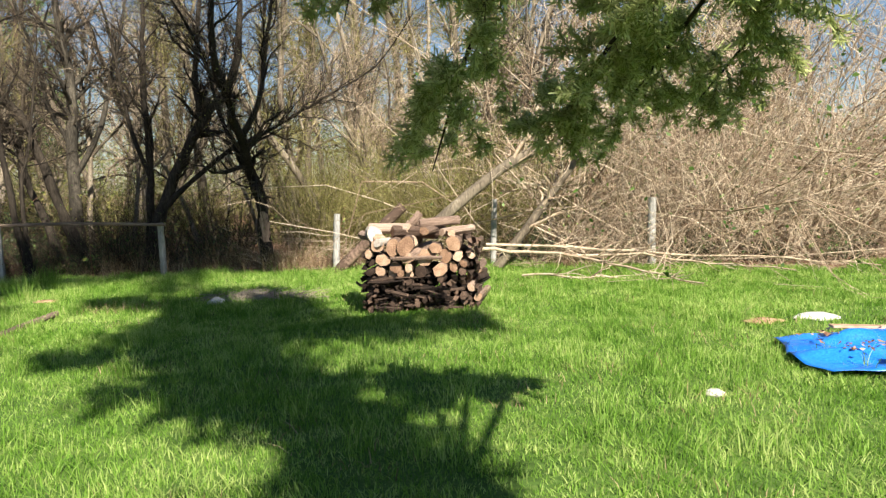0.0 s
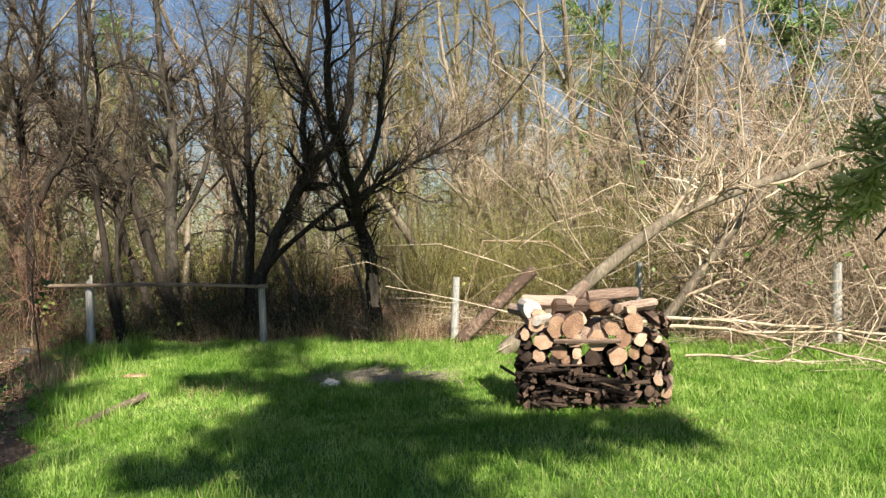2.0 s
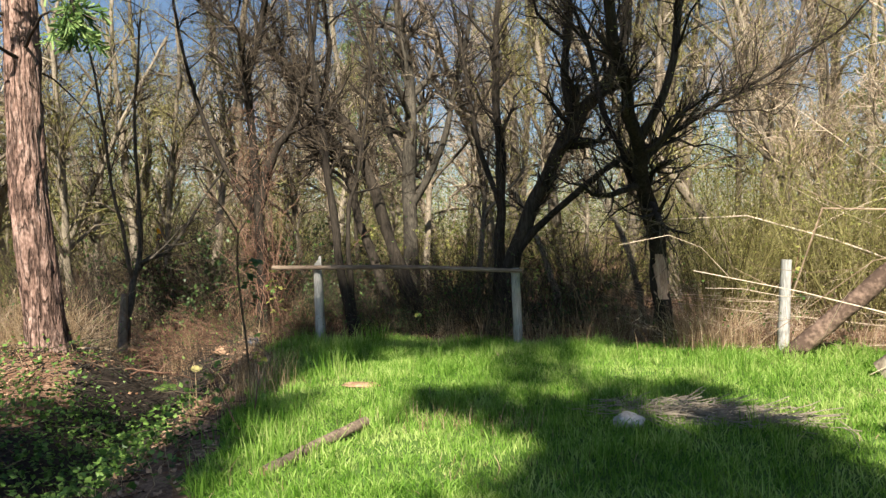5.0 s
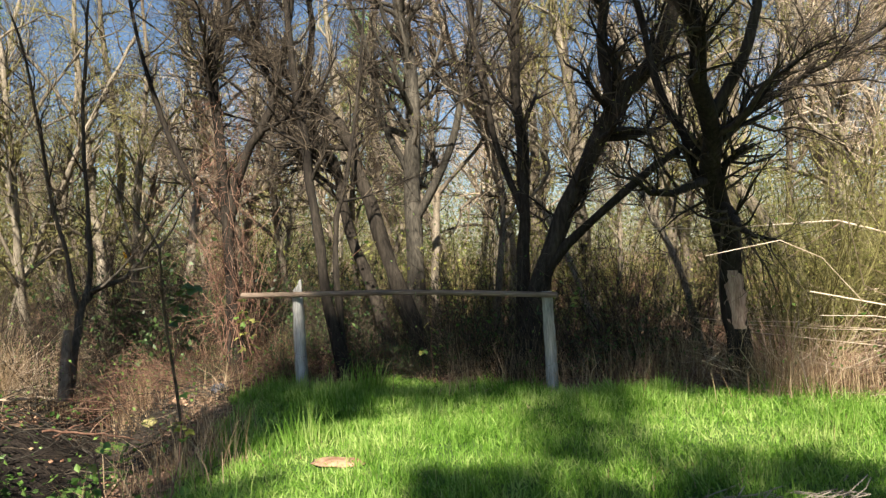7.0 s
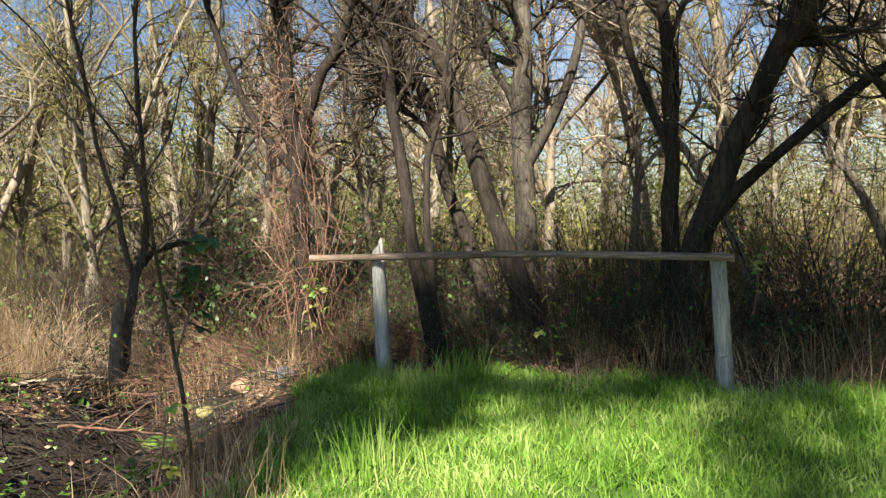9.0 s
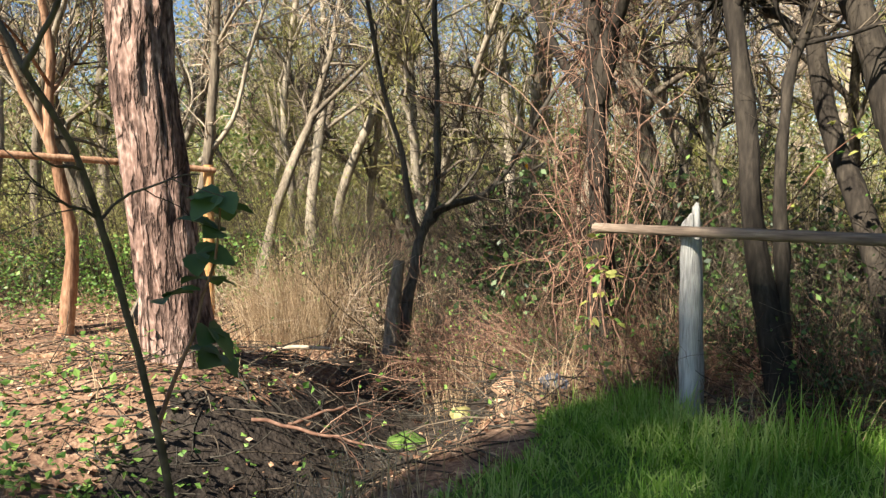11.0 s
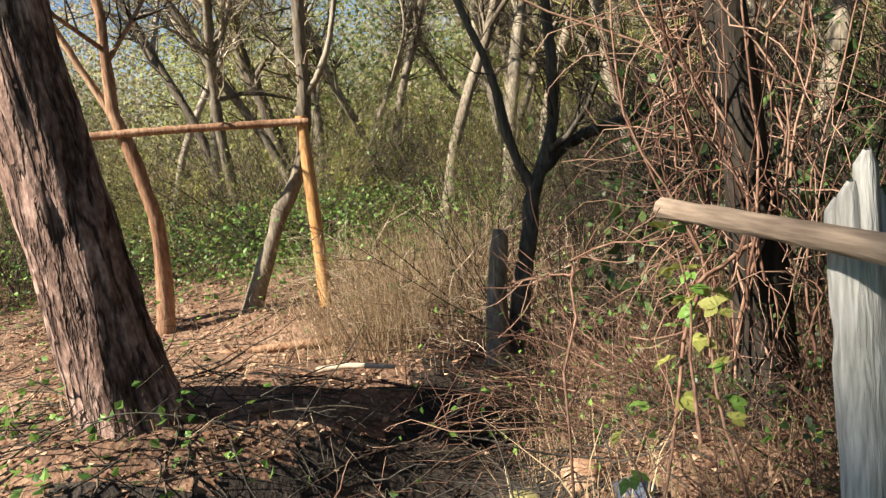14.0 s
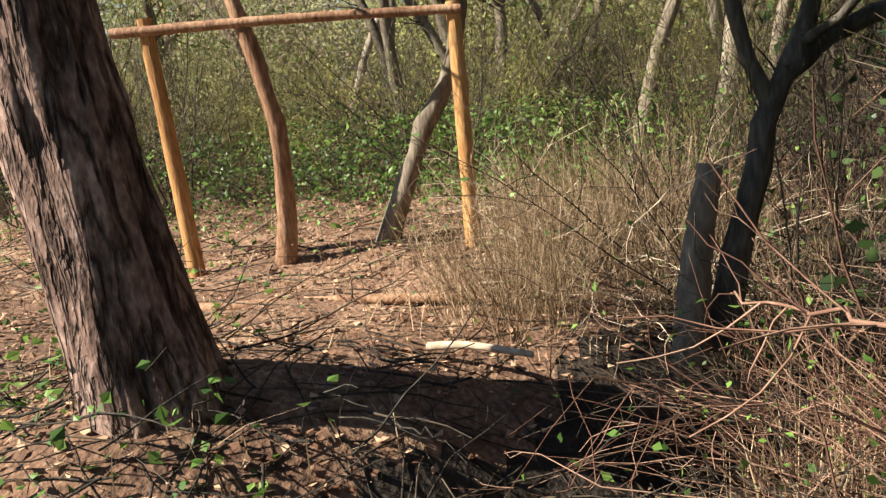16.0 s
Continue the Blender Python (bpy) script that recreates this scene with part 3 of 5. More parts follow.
# ---- trees ----
def tree(name, label, mains, material, seed, boughs=14, bough_len=(0.8, 2.2), twigs=160, twig_len=(0.3, 1.0), fine=420, fine_len=(0.15, 0.45), buds=0, twig_mat=None, lift=0.06, sides=9, lo=0.3, extend=0.0):
    """mains: (points, r0, r1) of the trunk and of each main limb."""
    rng = np.random.RandomState(seed)
    base = mains[0][0][0]
    ob = thing(name, base, label, "tree")
    ps, rs = [], []
    for i, (pts, r0, r1) in enumerate(mains):
        pts = [np.array(q, float) for q in pts]
        if extend:
            d = unit(pts[-1] - pts[-2])
            for _ in range(2):
                d = unit(d + np.array([rng.normal(0, 0.2), rng.normal(0, 0.2), 0.25]))
                pts.append(pts[-1] + d * extend)
            r1 = r1 * 0.45
        k = 22
        p = smooth_path(pts, k)
        p[1:] += rng.normal(0, r0 * 0.10, (k - 1, 3))
        r = np.linspace(r0, r1, k) * (1 + 0.07 * rng.normal(size=k))
        if i == 0:
            r[:3] *= (1.45, 1.2, 1.07)
        g = Geo()
        v = tubes(Geo(), p[None], r[None], sides)[0]
        c = p[:, None, :]
        v = c + (v - c) * (1 + 0.08 * rng.normal(size=(k, sides, 1)))
        ii, j = np.arange(k - 1)[:, None] * sides, np.arange(sides)[None]
        g.add(v, np.stack([ii + j, ii + (j + 1) % sides, ii + sides + (j + 1) % sides, ii + sides + j], -1).reshape(-1, 4))
        part("trunk" if i == 0 else "limb", g, [material], ob)
        ps.append(p)
        rs.append(r)
    p, r = np.stack(ps), np.stack(rs)
    b, br = sprout(p, r, boughs, rng, bough_len, 7, lo=lo, lift=lift)
    for q, qr in zip(b, br):
        g = Geo()
        tubes(g, q, qr, 5)
        part("branch", g, [material], ob)
    t, tr = sprout(b, br, int(twigs * 1.25), rng, twig_len, 5, lo=0.15, lift=lift)
    t2, tr2 = sprout(p, r * 0.4, twigs // 3, rng, twig_len, 5, lo=lo, lift=lift)
    t, tr = np.concatenate([t, t2]), np.concatenate([tr, tr2])
    f, fr = sprout(t, tr, int(fine * 1.5), rng, fine_len, 3, lo=0.1, lift=lift, tip=0.001)
    g = Geo()
    tubes(g, t, tr, 3)
    tubes(g, f, fr, 3)
    mats = [twig_mat or material]
    if buds:
        w = rng.randint(0, len(f), buds)
        leaves(g, f[w, rng.randint(0, 3, buds)], 0.03, rng, 1)
        mats.append(M_BUD)
    tagged(part("crown", g, mats, ob, "bare spring twigs"), kind="stuff")
    return ob


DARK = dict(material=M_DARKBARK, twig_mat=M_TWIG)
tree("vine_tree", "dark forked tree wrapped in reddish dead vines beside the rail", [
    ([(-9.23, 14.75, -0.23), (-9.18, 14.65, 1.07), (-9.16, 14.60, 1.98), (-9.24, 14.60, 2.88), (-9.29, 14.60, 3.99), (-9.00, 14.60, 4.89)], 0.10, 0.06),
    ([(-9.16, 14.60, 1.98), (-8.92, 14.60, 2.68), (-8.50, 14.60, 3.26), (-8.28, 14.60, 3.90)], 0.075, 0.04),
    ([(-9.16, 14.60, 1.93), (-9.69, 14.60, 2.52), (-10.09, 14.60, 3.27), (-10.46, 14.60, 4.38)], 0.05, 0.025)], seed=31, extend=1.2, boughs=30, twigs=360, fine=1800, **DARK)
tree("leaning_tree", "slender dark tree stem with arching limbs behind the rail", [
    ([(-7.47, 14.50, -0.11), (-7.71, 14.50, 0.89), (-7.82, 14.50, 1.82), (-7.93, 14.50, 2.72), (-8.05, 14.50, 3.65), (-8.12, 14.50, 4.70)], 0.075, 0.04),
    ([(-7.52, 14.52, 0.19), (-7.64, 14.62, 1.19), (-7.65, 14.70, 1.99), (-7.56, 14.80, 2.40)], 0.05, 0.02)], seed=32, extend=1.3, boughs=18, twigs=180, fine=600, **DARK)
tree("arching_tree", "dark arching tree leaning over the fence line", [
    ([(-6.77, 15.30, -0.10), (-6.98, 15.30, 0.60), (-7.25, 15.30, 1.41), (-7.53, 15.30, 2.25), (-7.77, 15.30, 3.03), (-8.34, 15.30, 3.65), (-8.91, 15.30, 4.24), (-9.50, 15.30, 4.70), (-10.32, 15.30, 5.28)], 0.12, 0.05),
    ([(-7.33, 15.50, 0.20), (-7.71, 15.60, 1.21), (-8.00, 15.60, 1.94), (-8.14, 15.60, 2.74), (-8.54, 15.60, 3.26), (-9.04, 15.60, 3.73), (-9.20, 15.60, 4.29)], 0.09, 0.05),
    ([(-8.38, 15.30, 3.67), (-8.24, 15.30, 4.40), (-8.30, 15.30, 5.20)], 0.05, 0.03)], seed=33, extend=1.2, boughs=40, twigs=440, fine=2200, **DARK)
tree("grey_tree", "upright grey-barked tree with ivy stump behind the fence", [
    ([(-7.59, 16.90, -0.10), (-7.57, 16.90, 1.72), (-7.54, 16.90, 2.92), (-7.50, 16.90, 4.13), (-7.64, 16.90, 4.96), (-7.73, 16.90, 5.91)], 0.145, 0.08),
    ([(-7.53, 16.90, 2.00), (-6.97, 16.90, 2.91), (-6.68, 16.90, 3.92), (-6.39, 16.90, 5.02)], 0.07, 0.03),
    ([(-7.54, 16.90, 2.60), (-7.98, 16.90, 3.50), (-8.20, 16.90, 4.60)], 0.06, 0.03)], seed=34, extend=1.5, boughs=44, twigs=480, fine=1900, material=M_ASHBARK, twig_mat=M_TWIG)
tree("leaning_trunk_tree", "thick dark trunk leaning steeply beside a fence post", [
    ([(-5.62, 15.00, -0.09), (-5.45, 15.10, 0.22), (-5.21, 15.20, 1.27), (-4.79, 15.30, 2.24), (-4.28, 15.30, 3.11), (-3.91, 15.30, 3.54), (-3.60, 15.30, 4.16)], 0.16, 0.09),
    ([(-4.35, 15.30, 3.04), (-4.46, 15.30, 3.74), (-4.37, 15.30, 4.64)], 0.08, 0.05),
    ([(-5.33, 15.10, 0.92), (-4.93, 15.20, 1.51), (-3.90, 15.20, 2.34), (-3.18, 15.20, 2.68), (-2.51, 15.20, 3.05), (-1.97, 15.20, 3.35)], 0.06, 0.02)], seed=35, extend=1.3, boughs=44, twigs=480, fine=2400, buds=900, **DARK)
DARK_TREE = tree("dark_tree", "dark upright tree with a sunlit patch coloured on its bark", [
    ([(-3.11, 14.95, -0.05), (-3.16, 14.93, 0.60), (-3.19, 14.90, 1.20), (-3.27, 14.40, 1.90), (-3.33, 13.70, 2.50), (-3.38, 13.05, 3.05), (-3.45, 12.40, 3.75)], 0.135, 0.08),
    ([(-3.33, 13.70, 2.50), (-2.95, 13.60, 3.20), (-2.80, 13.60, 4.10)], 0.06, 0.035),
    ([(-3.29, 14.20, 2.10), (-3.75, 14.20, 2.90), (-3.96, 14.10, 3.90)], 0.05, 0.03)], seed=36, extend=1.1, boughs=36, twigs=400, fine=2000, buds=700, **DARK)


def sunlit_patch(ob):
    """A pale strip on the sunny face of the trunk: sunlight on the bark, put in as colour."""
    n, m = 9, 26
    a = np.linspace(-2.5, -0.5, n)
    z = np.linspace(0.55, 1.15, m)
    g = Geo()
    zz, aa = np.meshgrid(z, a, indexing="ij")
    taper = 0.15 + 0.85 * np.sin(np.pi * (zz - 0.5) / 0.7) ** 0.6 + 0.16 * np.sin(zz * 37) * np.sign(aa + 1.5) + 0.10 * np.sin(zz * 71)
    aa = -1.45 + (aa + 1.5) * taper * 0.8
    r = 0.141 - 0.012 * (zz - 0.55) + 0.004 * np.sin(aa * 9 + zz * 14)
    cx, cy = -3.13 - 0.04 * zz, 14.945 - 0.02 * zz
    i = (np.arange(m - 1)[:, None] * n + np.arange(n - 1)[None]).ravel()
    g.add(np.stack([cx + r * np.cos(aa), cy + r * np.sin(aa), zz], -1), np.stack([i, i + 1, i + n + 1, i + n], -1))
    part("sunlit_patch", g, [M_SUNBARK], ob, "sunlit patch of trunk, put in as pale colour")


sunlit_patch(DARK_TREE)
tree("thin_dark_tree", "thin upright dark tree among undergrowth", [
    ([(-5.67, 15.80, -0.08), (-5.63, 15.80, 1.28), (-5.57, 15.80, 2.41), (-5.63, 15.80, 3.63), (-5.58, 15.80, 4.73)], 0.10, 0.05),
    ([(-5.60, 15.80, 1.92), (-5.96, 15.90, 2.92), (-6.18, 16.00, 4.12)], 0.05, 0.03)], seed=37, extend=1.2, boughs=26, twigs=260, fine=1000, buds=600, **DARK)
tree("forked_tree", "low dark tree forking into a curved mossy limb", [
    ([(-11.50, 14.14, -0.22), (-11.50, 14.31, 0.32), (-11.50, 14.41, 0.84), (-11.50, 14.53, 1.07), (-11.52, 14.64, 1.44), (-11.55, 14.69, 2.08), (-11.60, 14.69, 3.35)], 0.062, 0.034),
    ([(-11.50, 14.50, 1.02), (-11.50, 14.78, 1.20), (-11.45, 15.21, 1.31), (-11.30, 15.45, 1.66)], 0.05, 0.032),
    ([(-11.50, 14.43, 0.87), (-11.50, 14.31, 1.25), (-11.50, 14.23, 1.70), (-11.50, 14.04, 2.29), (-11.40, 13.78, 3.29)], 0.038, 0.025)], seed=38, extend=1.0, boughs=16, twigs=160, fine=500, material=M_ASHBARK, twig_mat=M_TWIG)
tree("thin_tree", "thin crooked red-brown sapling rising from leaf litter", [
    ([(-13.60, 11.33, -0.30), (-13.60, 11.46, 0.49), (-13.60, 11.46, 1.18), (-13.60, 11.30, 1.92), (-13.60, 11.36, 2.73), (-13.60, 11.26, 3.64)], 0.075, 0.05),
    ([(-13.60, 11.31, 1.87), (-13.60, 11.03, 2.51), (-13.50, 10.77, 3.40)], 0.04, 0.02)], M_REDBARK, 39, extend=1.3, boughs=12, twigs=120, fine=400, twig_mat=M_TWIG, lo=0.5)
tree("slanted_tree", "slanted grey sapling trunk beside the peeled poles", [
    ([(-13.90, 12.09, -0.20), (-13.85, 12.53, 0.71), (-13.80, 12.85, 1.32), (-13.75, 13.03, 2.52), (-13.70, 13.06, 3.74)], 0.085, 0.055),
    ([(-13.80, 12.87, 1.71), (-13.70, 13.24, 2.23), (-13.70, 13.50, 3.15)], 0.035, 0.015)], M_GREYBARK, 40, extend=1.4, boughs=14, twigs=140, fine=420, twig_mat=M_PALETWIG, lo=0.4)


tree("bank_sapling", "thin bare forked sapling growing on the ditch bank", [
    ([(-6.95, 11.00, -0.25), (-6.98, 10.95, 0.49), (-6.97, 10.85, 1.00), (-6.92, 10.76, 1.33), (-6.82, 10.64, 1.54)], 0.011, 0.008),
    ([(-6.82, 10.64, 1.54), (-6.90, 10.55, 1.76), (-7.08, 10.42, 2.08)], 0.008, 0.004),
    ([(-6.82, 10.64, 1.54), (-6.74, 10.72, 1.72), (-6.69, 10.77, 1.98)], 0.007, 0.003)], M_TWIG, 44, boughs=5, bough_len=(0.2, 0.5), twigs=10, twig_len=(0.08, 0.25), fine=12, fine_len=(0.05, 0.1), sides=6, lo=0.4)


def pine(x, y):
    rng = np.random.RandomState(41)
    z = float(height(x, y)) - 0.25
    ob = thing("pine_tree", (x, y, z), "tall pine with thick furrowed reddish bark, sunlit on one side", "tree")
    k, sides = 150, 56
    u = np.linspace(0, 1, k) ** 1.6
    h = z + u * 11.5
    c = np.stack([x - 0.010 * (h - z), y - 0.11 * np.minimum(h - z, 2.2), h], -1)
    r = 0.20 * (1 - 0.45 * u) + 0.055 * np.exp(-(h - z - 0.2) / 0.25) + 0.018
    a = np.arange(sides) * 2 * math.pi / sides
    ridge = np.zeros((k, sides))
    for i in range(k):
        for j in range(sides):
            q = Vector((math.cos(a[j]) * 3.0, math.sin(a[j]) * 3.0, h[i] * 1.0))
            n1 = noise.noise(q * 1.6)
            n2 = noise.noise(Vector((q.x * 3.2, q.y * 3.2, q.z * 1.4)))
            ridge[i, j] = 0.030 * (1 - 2.6 * abs(n1)) + 0.014 * n2
    flare = 0.04 * np.exp(-(h - z) / 0.35)[:, None] * np.cos(a * 5 + 0.7)[None]
    rr = r[:, None] + ridge + flare
    v = c[:, None, :] + np.stack([np.cos(a), np.sin(a), np.zeros(sides)], -1)[None] * rr[..., None]
    i, j = np.arange(k - 1)[:, None] * sides, np.arange(sides)[None]
    g = Geo()
    g.add(v, np.stack([i + j, i + (j + 1) % sides, i + sides + (j + 1) % sides, i + sides + j], -1).reshape(-1, 4))
    part("trunk", g, [M_PINE], ob)
    n = 46
    hh = rng.uniform(3.4, 11.0, n)
    az = rng.uniform(0, 2 * math.pi, n)
    st = np.stack([x - 0.010 * (hh - z), y - 0.11 * np.minimum(hh - z, 2.2), hh], -1)
    w = np.stack([np.cos(az), np.sin(az), np.full(n, 0.05)], -1)
    b = walk_out(st, w, rng.uniform(1.0, 2.6, n), 8, rng, 0.13, -0.05)
    b[0] = smooth_path([(x, y - 0.3, 5.3), (x + 0.7, y - 0.5, 5.2), (x + 1.4, y - 0.9, 4.5), (x + 1.6, y - 1.0, 3.7)], 8)
    hh[0] = 6.0
    br = np.linspace(1, 0.2, 8)[None] * rng.uniform(0.015, 0.035, n)[:, None]
    for q, qr in zip(b, br):
        g = Geo()
        tubes(g, q, qr, 5)
        part("branch", g, [M_DARKBARK], ob)
    up = hh > 5.2
    t, tr = sprout(b[up], br[up], 420, rng, (0.3, 0.8), 4, lo=0.3, lift=-0.05)
    g = Geo()
    tubes(g, t, tr, 3)
    needles(g, t, rng, 50, 0.13, 1)
    tagged(part("crown", g, [M_TWIG, M_NEEDLE], ob, "dark green needle sprays"), kind="stuff")


def needles(g, t, rng, per, size, slot, fan=0.6):
    n, k, _ = t.shape
    who = np.repeat(np.arange(n), per)
    x = rng.uniform(0.1, k - 1.001, len(who))
    i = x.astype(int)
    f = (x - i)[:, None]
    at = t[who, i] * (1 - f) + t[who, i + 1] * f
    d = unit(t[who, i + 1] - t[who, i])
    way = unit(d * 0.9 + rng.normal(size=d.shape) * fan + (0, 0, -0.05))
    side = unit(np.cross(way, rng.normal(size=d.shape)))
    s = (size * rng.uniform(0.6, 1.4, len(who)))[:, None]
    v = np.stack([at - side * s * 0.05, at + side * s * 0.05, at + way * s + side * s * 0.075, at + way * s - side * s * 0.075], axis=1)
    g.add(v, np.arange(len(who))[:, None] * 4 + np.arange(4)[None], slot)


pine(-10.56, 11.87)


def fir(at, tall, reach, seed, low=(), limbs=84, first=3.0, twigs=1700, per=64, size=0.12, thin=(), long=()):
    """A broad fir: whorls of drooping limbs. low: long low limbs over the meadow; long: single far-reaching limbs,
    unseen, set for their shadows.
    """
    rng = np.random.RandomState(seed)
    x, y = at
    z = float(height(x, y))
    ob = thing("fir_tree", (x, y, z), "broad fir with drooping green boughs, some of the group unseen and added for shade", "tree", "firs behind the meadow")
    g = Geo()
    k = 24
    p = np.stack([np.full(k, x), np.full(k, y), np.linspace(z - 0.2, tall, k)], -1)
    tubes(g, p, np.linspace(0.32, 0.03, k), 12)
    part("trunk", g, [M_PINE], ob)
    hh = first + (tall - first - 0.6) * rng.rand(limbs)
    az = rng.uniform(0, 2 * math.pi, limbs)
    ln = reach * (1 - (hh - first) / (tall - first)) ** 0.42 * rng.uniform(0.55, 1.15, limbs) + 0.3
    for lo, hi, k in thin:
        ln = np.where((hh > lo) & (hh < hi), ln * k, ln)
    K = 9
    b = walk_out(np.stack([np.full(limbs, x), np.full(limbs, y), hh], -1), np.stack([np.cos(az), np.sin(az), np.full(limbs, 0.15)], -1), ln, K, rng, 0.10, -0.07)
    br = np.linspace(1, 0.15, K)[None] * (0.012 + 0.008 * ln)[:, None]
    if long:
        lb = np.stack([smooth_path(pts, K) for pts in long])
        b, br = np.concatenate([b, lb]), np.concatenate([br, np.tile(np.linspace(0.04, 0.012, K), (len(lb), 1))])
        limbs += len(lb)
        spray, spray_r = sprout(lb, br[-len(lb):], 44 * len(lb), rng, (0.35, 0.7), 5, angle=(35, 75), lo=0.25, lift=-0.04, wander=0.15)
    if low:
        lb = np.stack([smooth_path(pts, K) for pts in low])
        b, br = np.concatenate([b, lb]), np.concatenate([br, np.tile(np.linspace(0.045, 0.003, K), (len(lb), 1))])
    for q, qr in zip(b, br):
        g = Geo()
        tubes(g, q, qr, 5)
        part("limb", g, [M_DARKBARK], ob)
    t, tr = sprout(b[:limbs], br[:limbs], twigs, rng, (0.4, 1.1), 5, angle=(35, 75), lo=0.2, lift=-0.06, wander=0.15)
    if low:
        q, qr = sprout(b[limbs:], br[limbs:], 300, rng, (0.2, 0.5), 6, angle=(45, 80), lo=0.62, lift=0.0, wander=0.12)
        w, wr = sprout(q, qr, 2500, rng, (0.05, 0.15), 4, angle=(25, 65), lo=0.1, lift=0.02, wander=0.12)
    g = Geo()
    tubes(g, t, tr * 0.5, 3)
    needles(g, t, rng, per, size, 1)
    if long:
        tubes(g, spray, spray_r * 0.5, 3)
        needles(g, spray, rng, per, size, 1)
    if low:
        tubes(g, q, qr * 0.5, 3)
        tubes(g, w, wr * 0.5, 3)
        needles(g, w, rng, 40, 0.036, 2, 0.9)
        needles(g, q, rng, 50, 0.036, 2, 0.9)
    tagged(part("crown", g, [M_TWIG, M_NEEDLE, M_LITNEEDLE], ob, "drooping green needle sprays"), kind="stuff")


fir((1.0, -2.4), 12.8, 1.55, 51, limbs=76, twigs=1300, first=4.5, thin=[(4.0, 7.8, 0.22)], low=[
    [(1.0, -2.4, 4.2), (0.6, 0.2, 3.6), (-0.2, 2.2, 2.6), (-0.50, 3.4, 1.65)],
    [(1.0, -2.4, 4.3), (0.9, 0.2, 3.6), (0.4, 2.3, 2.5), (0.10, 3.5, 1.80)],
    [(1.0, -2.4, 4.4), (1.1, 0.2, 3.8), (0.8, 2.3, 2.7), (0.45, 3.6, 1.85)],
    [(1.0, -2.4, 4.5), (1.3, 0.2, 3.8), (1.1, 2.2, 2.7), (0.80, 3.4, 1.90)],
    [(1.0, -2.4, 4.6), (0.3, 0.2, 4.0), (-0.6, 2.2, 3.0), (-0.90, 3.2, 2.35)],
    [(1.0, -2.4, 4.5), (0.7, 0.2, 4.0), (0.3, 2.1, 3.0), (0.25, 3.2, 2.40)],
    [(1.0, -2.4, 4.7), (0.1, 0.2, 4.2), (-0.9, 2.1, 3.2), (-1.25, 3.1, 2.65)]],
    # unseen limbs set by their shadows, one over the lower firewood
    long=[[(1.2, -2.4, 6.4), (0.7, -2.3, 6.7), (0.1, -2.4, 6.7)],
          [(1.2, -2.4, 7.7), (0.1, -2.4, 8.2), (-1.2, -2.4, 8.3)], [(1.2, -2.4, 8.8), (2.4, -2.5, 9.2), (3.6, -2.4, 9.2)], [(1.2, -2.4, 10.8), (0.2, -2.4, 11.3), (-0.8, -2.4, 11.6)]])
# unseen, added only to shade the foot of the wood behind the rail
fir((3.8, -12.0), 28.0, 2.8, 58, first=24.0, limbs=90, twigs=2600)
# unseen, added and thinned to shade the grass round the first post
fir((-1.25, -6.2), 19.5, 1.0, 53, first=9.0, limbs=64, twigs=900, thin=[(8.0, 15.6, 0.2)])
# unseen, added to shade the left bank
fir((-3.3, -6.0), 15.5, 1.3, 57, first=10.5, limbs=36, twigs=600)
for x, y, tall, seed in ((4.3, 36.0, 13.0, 54), (11.5, 31.0, 13.0, 55), (-19.0, 40.0, 14.0, 56)):
    fir((x, y), tall, 3.2, seed, limbs=46, first=1.5, twigs=520, per=26, size=0.3)

# ---- undergrowth ----
def shrub(name, label, category, group, seed, stems, tall, spread, stem_r, stem_mat, twigs, twig_len, leaf=0, leaf_size=0.05, leaf_mat=None, arch=0.0, wander=0.14, base=0.35, hang=0.0):
    rng = np.random.RandomState(seed)
    ob = thing(name, (0, 0, 0), label, category, group)
    a = rng.uniform(0, 2 * math.pi, stems)
    rad = base * np.sqrt(rng.rand(stems))
    st = np.stack([np.cos(a) * rad, np.sin(a) * rad, np.full(stems, -0.08)], -1)
    way = np.stack([np.cos(a) * spread, np.sin(a) * spread, np.ones(stems)], -1) + rng.normal(0, 0.15, (stems, 3))
    p = walk_out(st, way, rng.uniform(tall[0], tall[1], stems), 7, rng, wander, -arch)
    r = np.linspace(1, 0.25, 7)[None] * rng.uniform(0.6, 1.3, stems)[:, None] * stem_r
    t, tr = sprout(p, r, twigs, rng, twig_len, 4, angle=(20, 70), lo=0.15, wander=0.28, lift=0.02 - hang, tip=0.0016)
    p[..., 2] = np.maximum(p[..., 2], -0.1)
    t[..., 2] = np.maximum(t[..., 2], 0.0)
    g = Geo()
    tubes(g, p, r, 3)
    tubes(g, t, tr, 3)
    tagged(part("growth", g, [stem_mat], ob), kind="stuff")
    if leaf:
        g = Geo()
        w = rng.randint(0, len(t), leaf)
        leaves(g, t[w, rng.randint(1, 4, leaf)] + rng.normal(0, 0.03, (leaf, 3)), leaf_size, rng)
        tagged(part("foliage", g, [leaf_mat], ob), kind="stuff")
    return ob


def spread_out(kinds, n, box, seed, size=(0.8, 1.25), keep=None):
    """Places copies of the kinds in a box of the plan."""
    rng = np.random.RandomState(seed)
    x0, x1, y0, y1 = box
    for i in range(n):
        x, y = x0 + (x1 - x0) * (i + rng.rand()) / n, rng.uniform(y0, y1)
        if keep and not keep(x, y):
            continue
        s = rng.uniform(size[0], size[1])
        copy_thing(kinds[rng.randint(len(kinds))], pose(x, y, float(height(x, y)) - 0.02, rng.normal(0, 4), rng.normal(0, 4), rng.uniform(0, 360)) @ Matrix.Scale(s, 4))


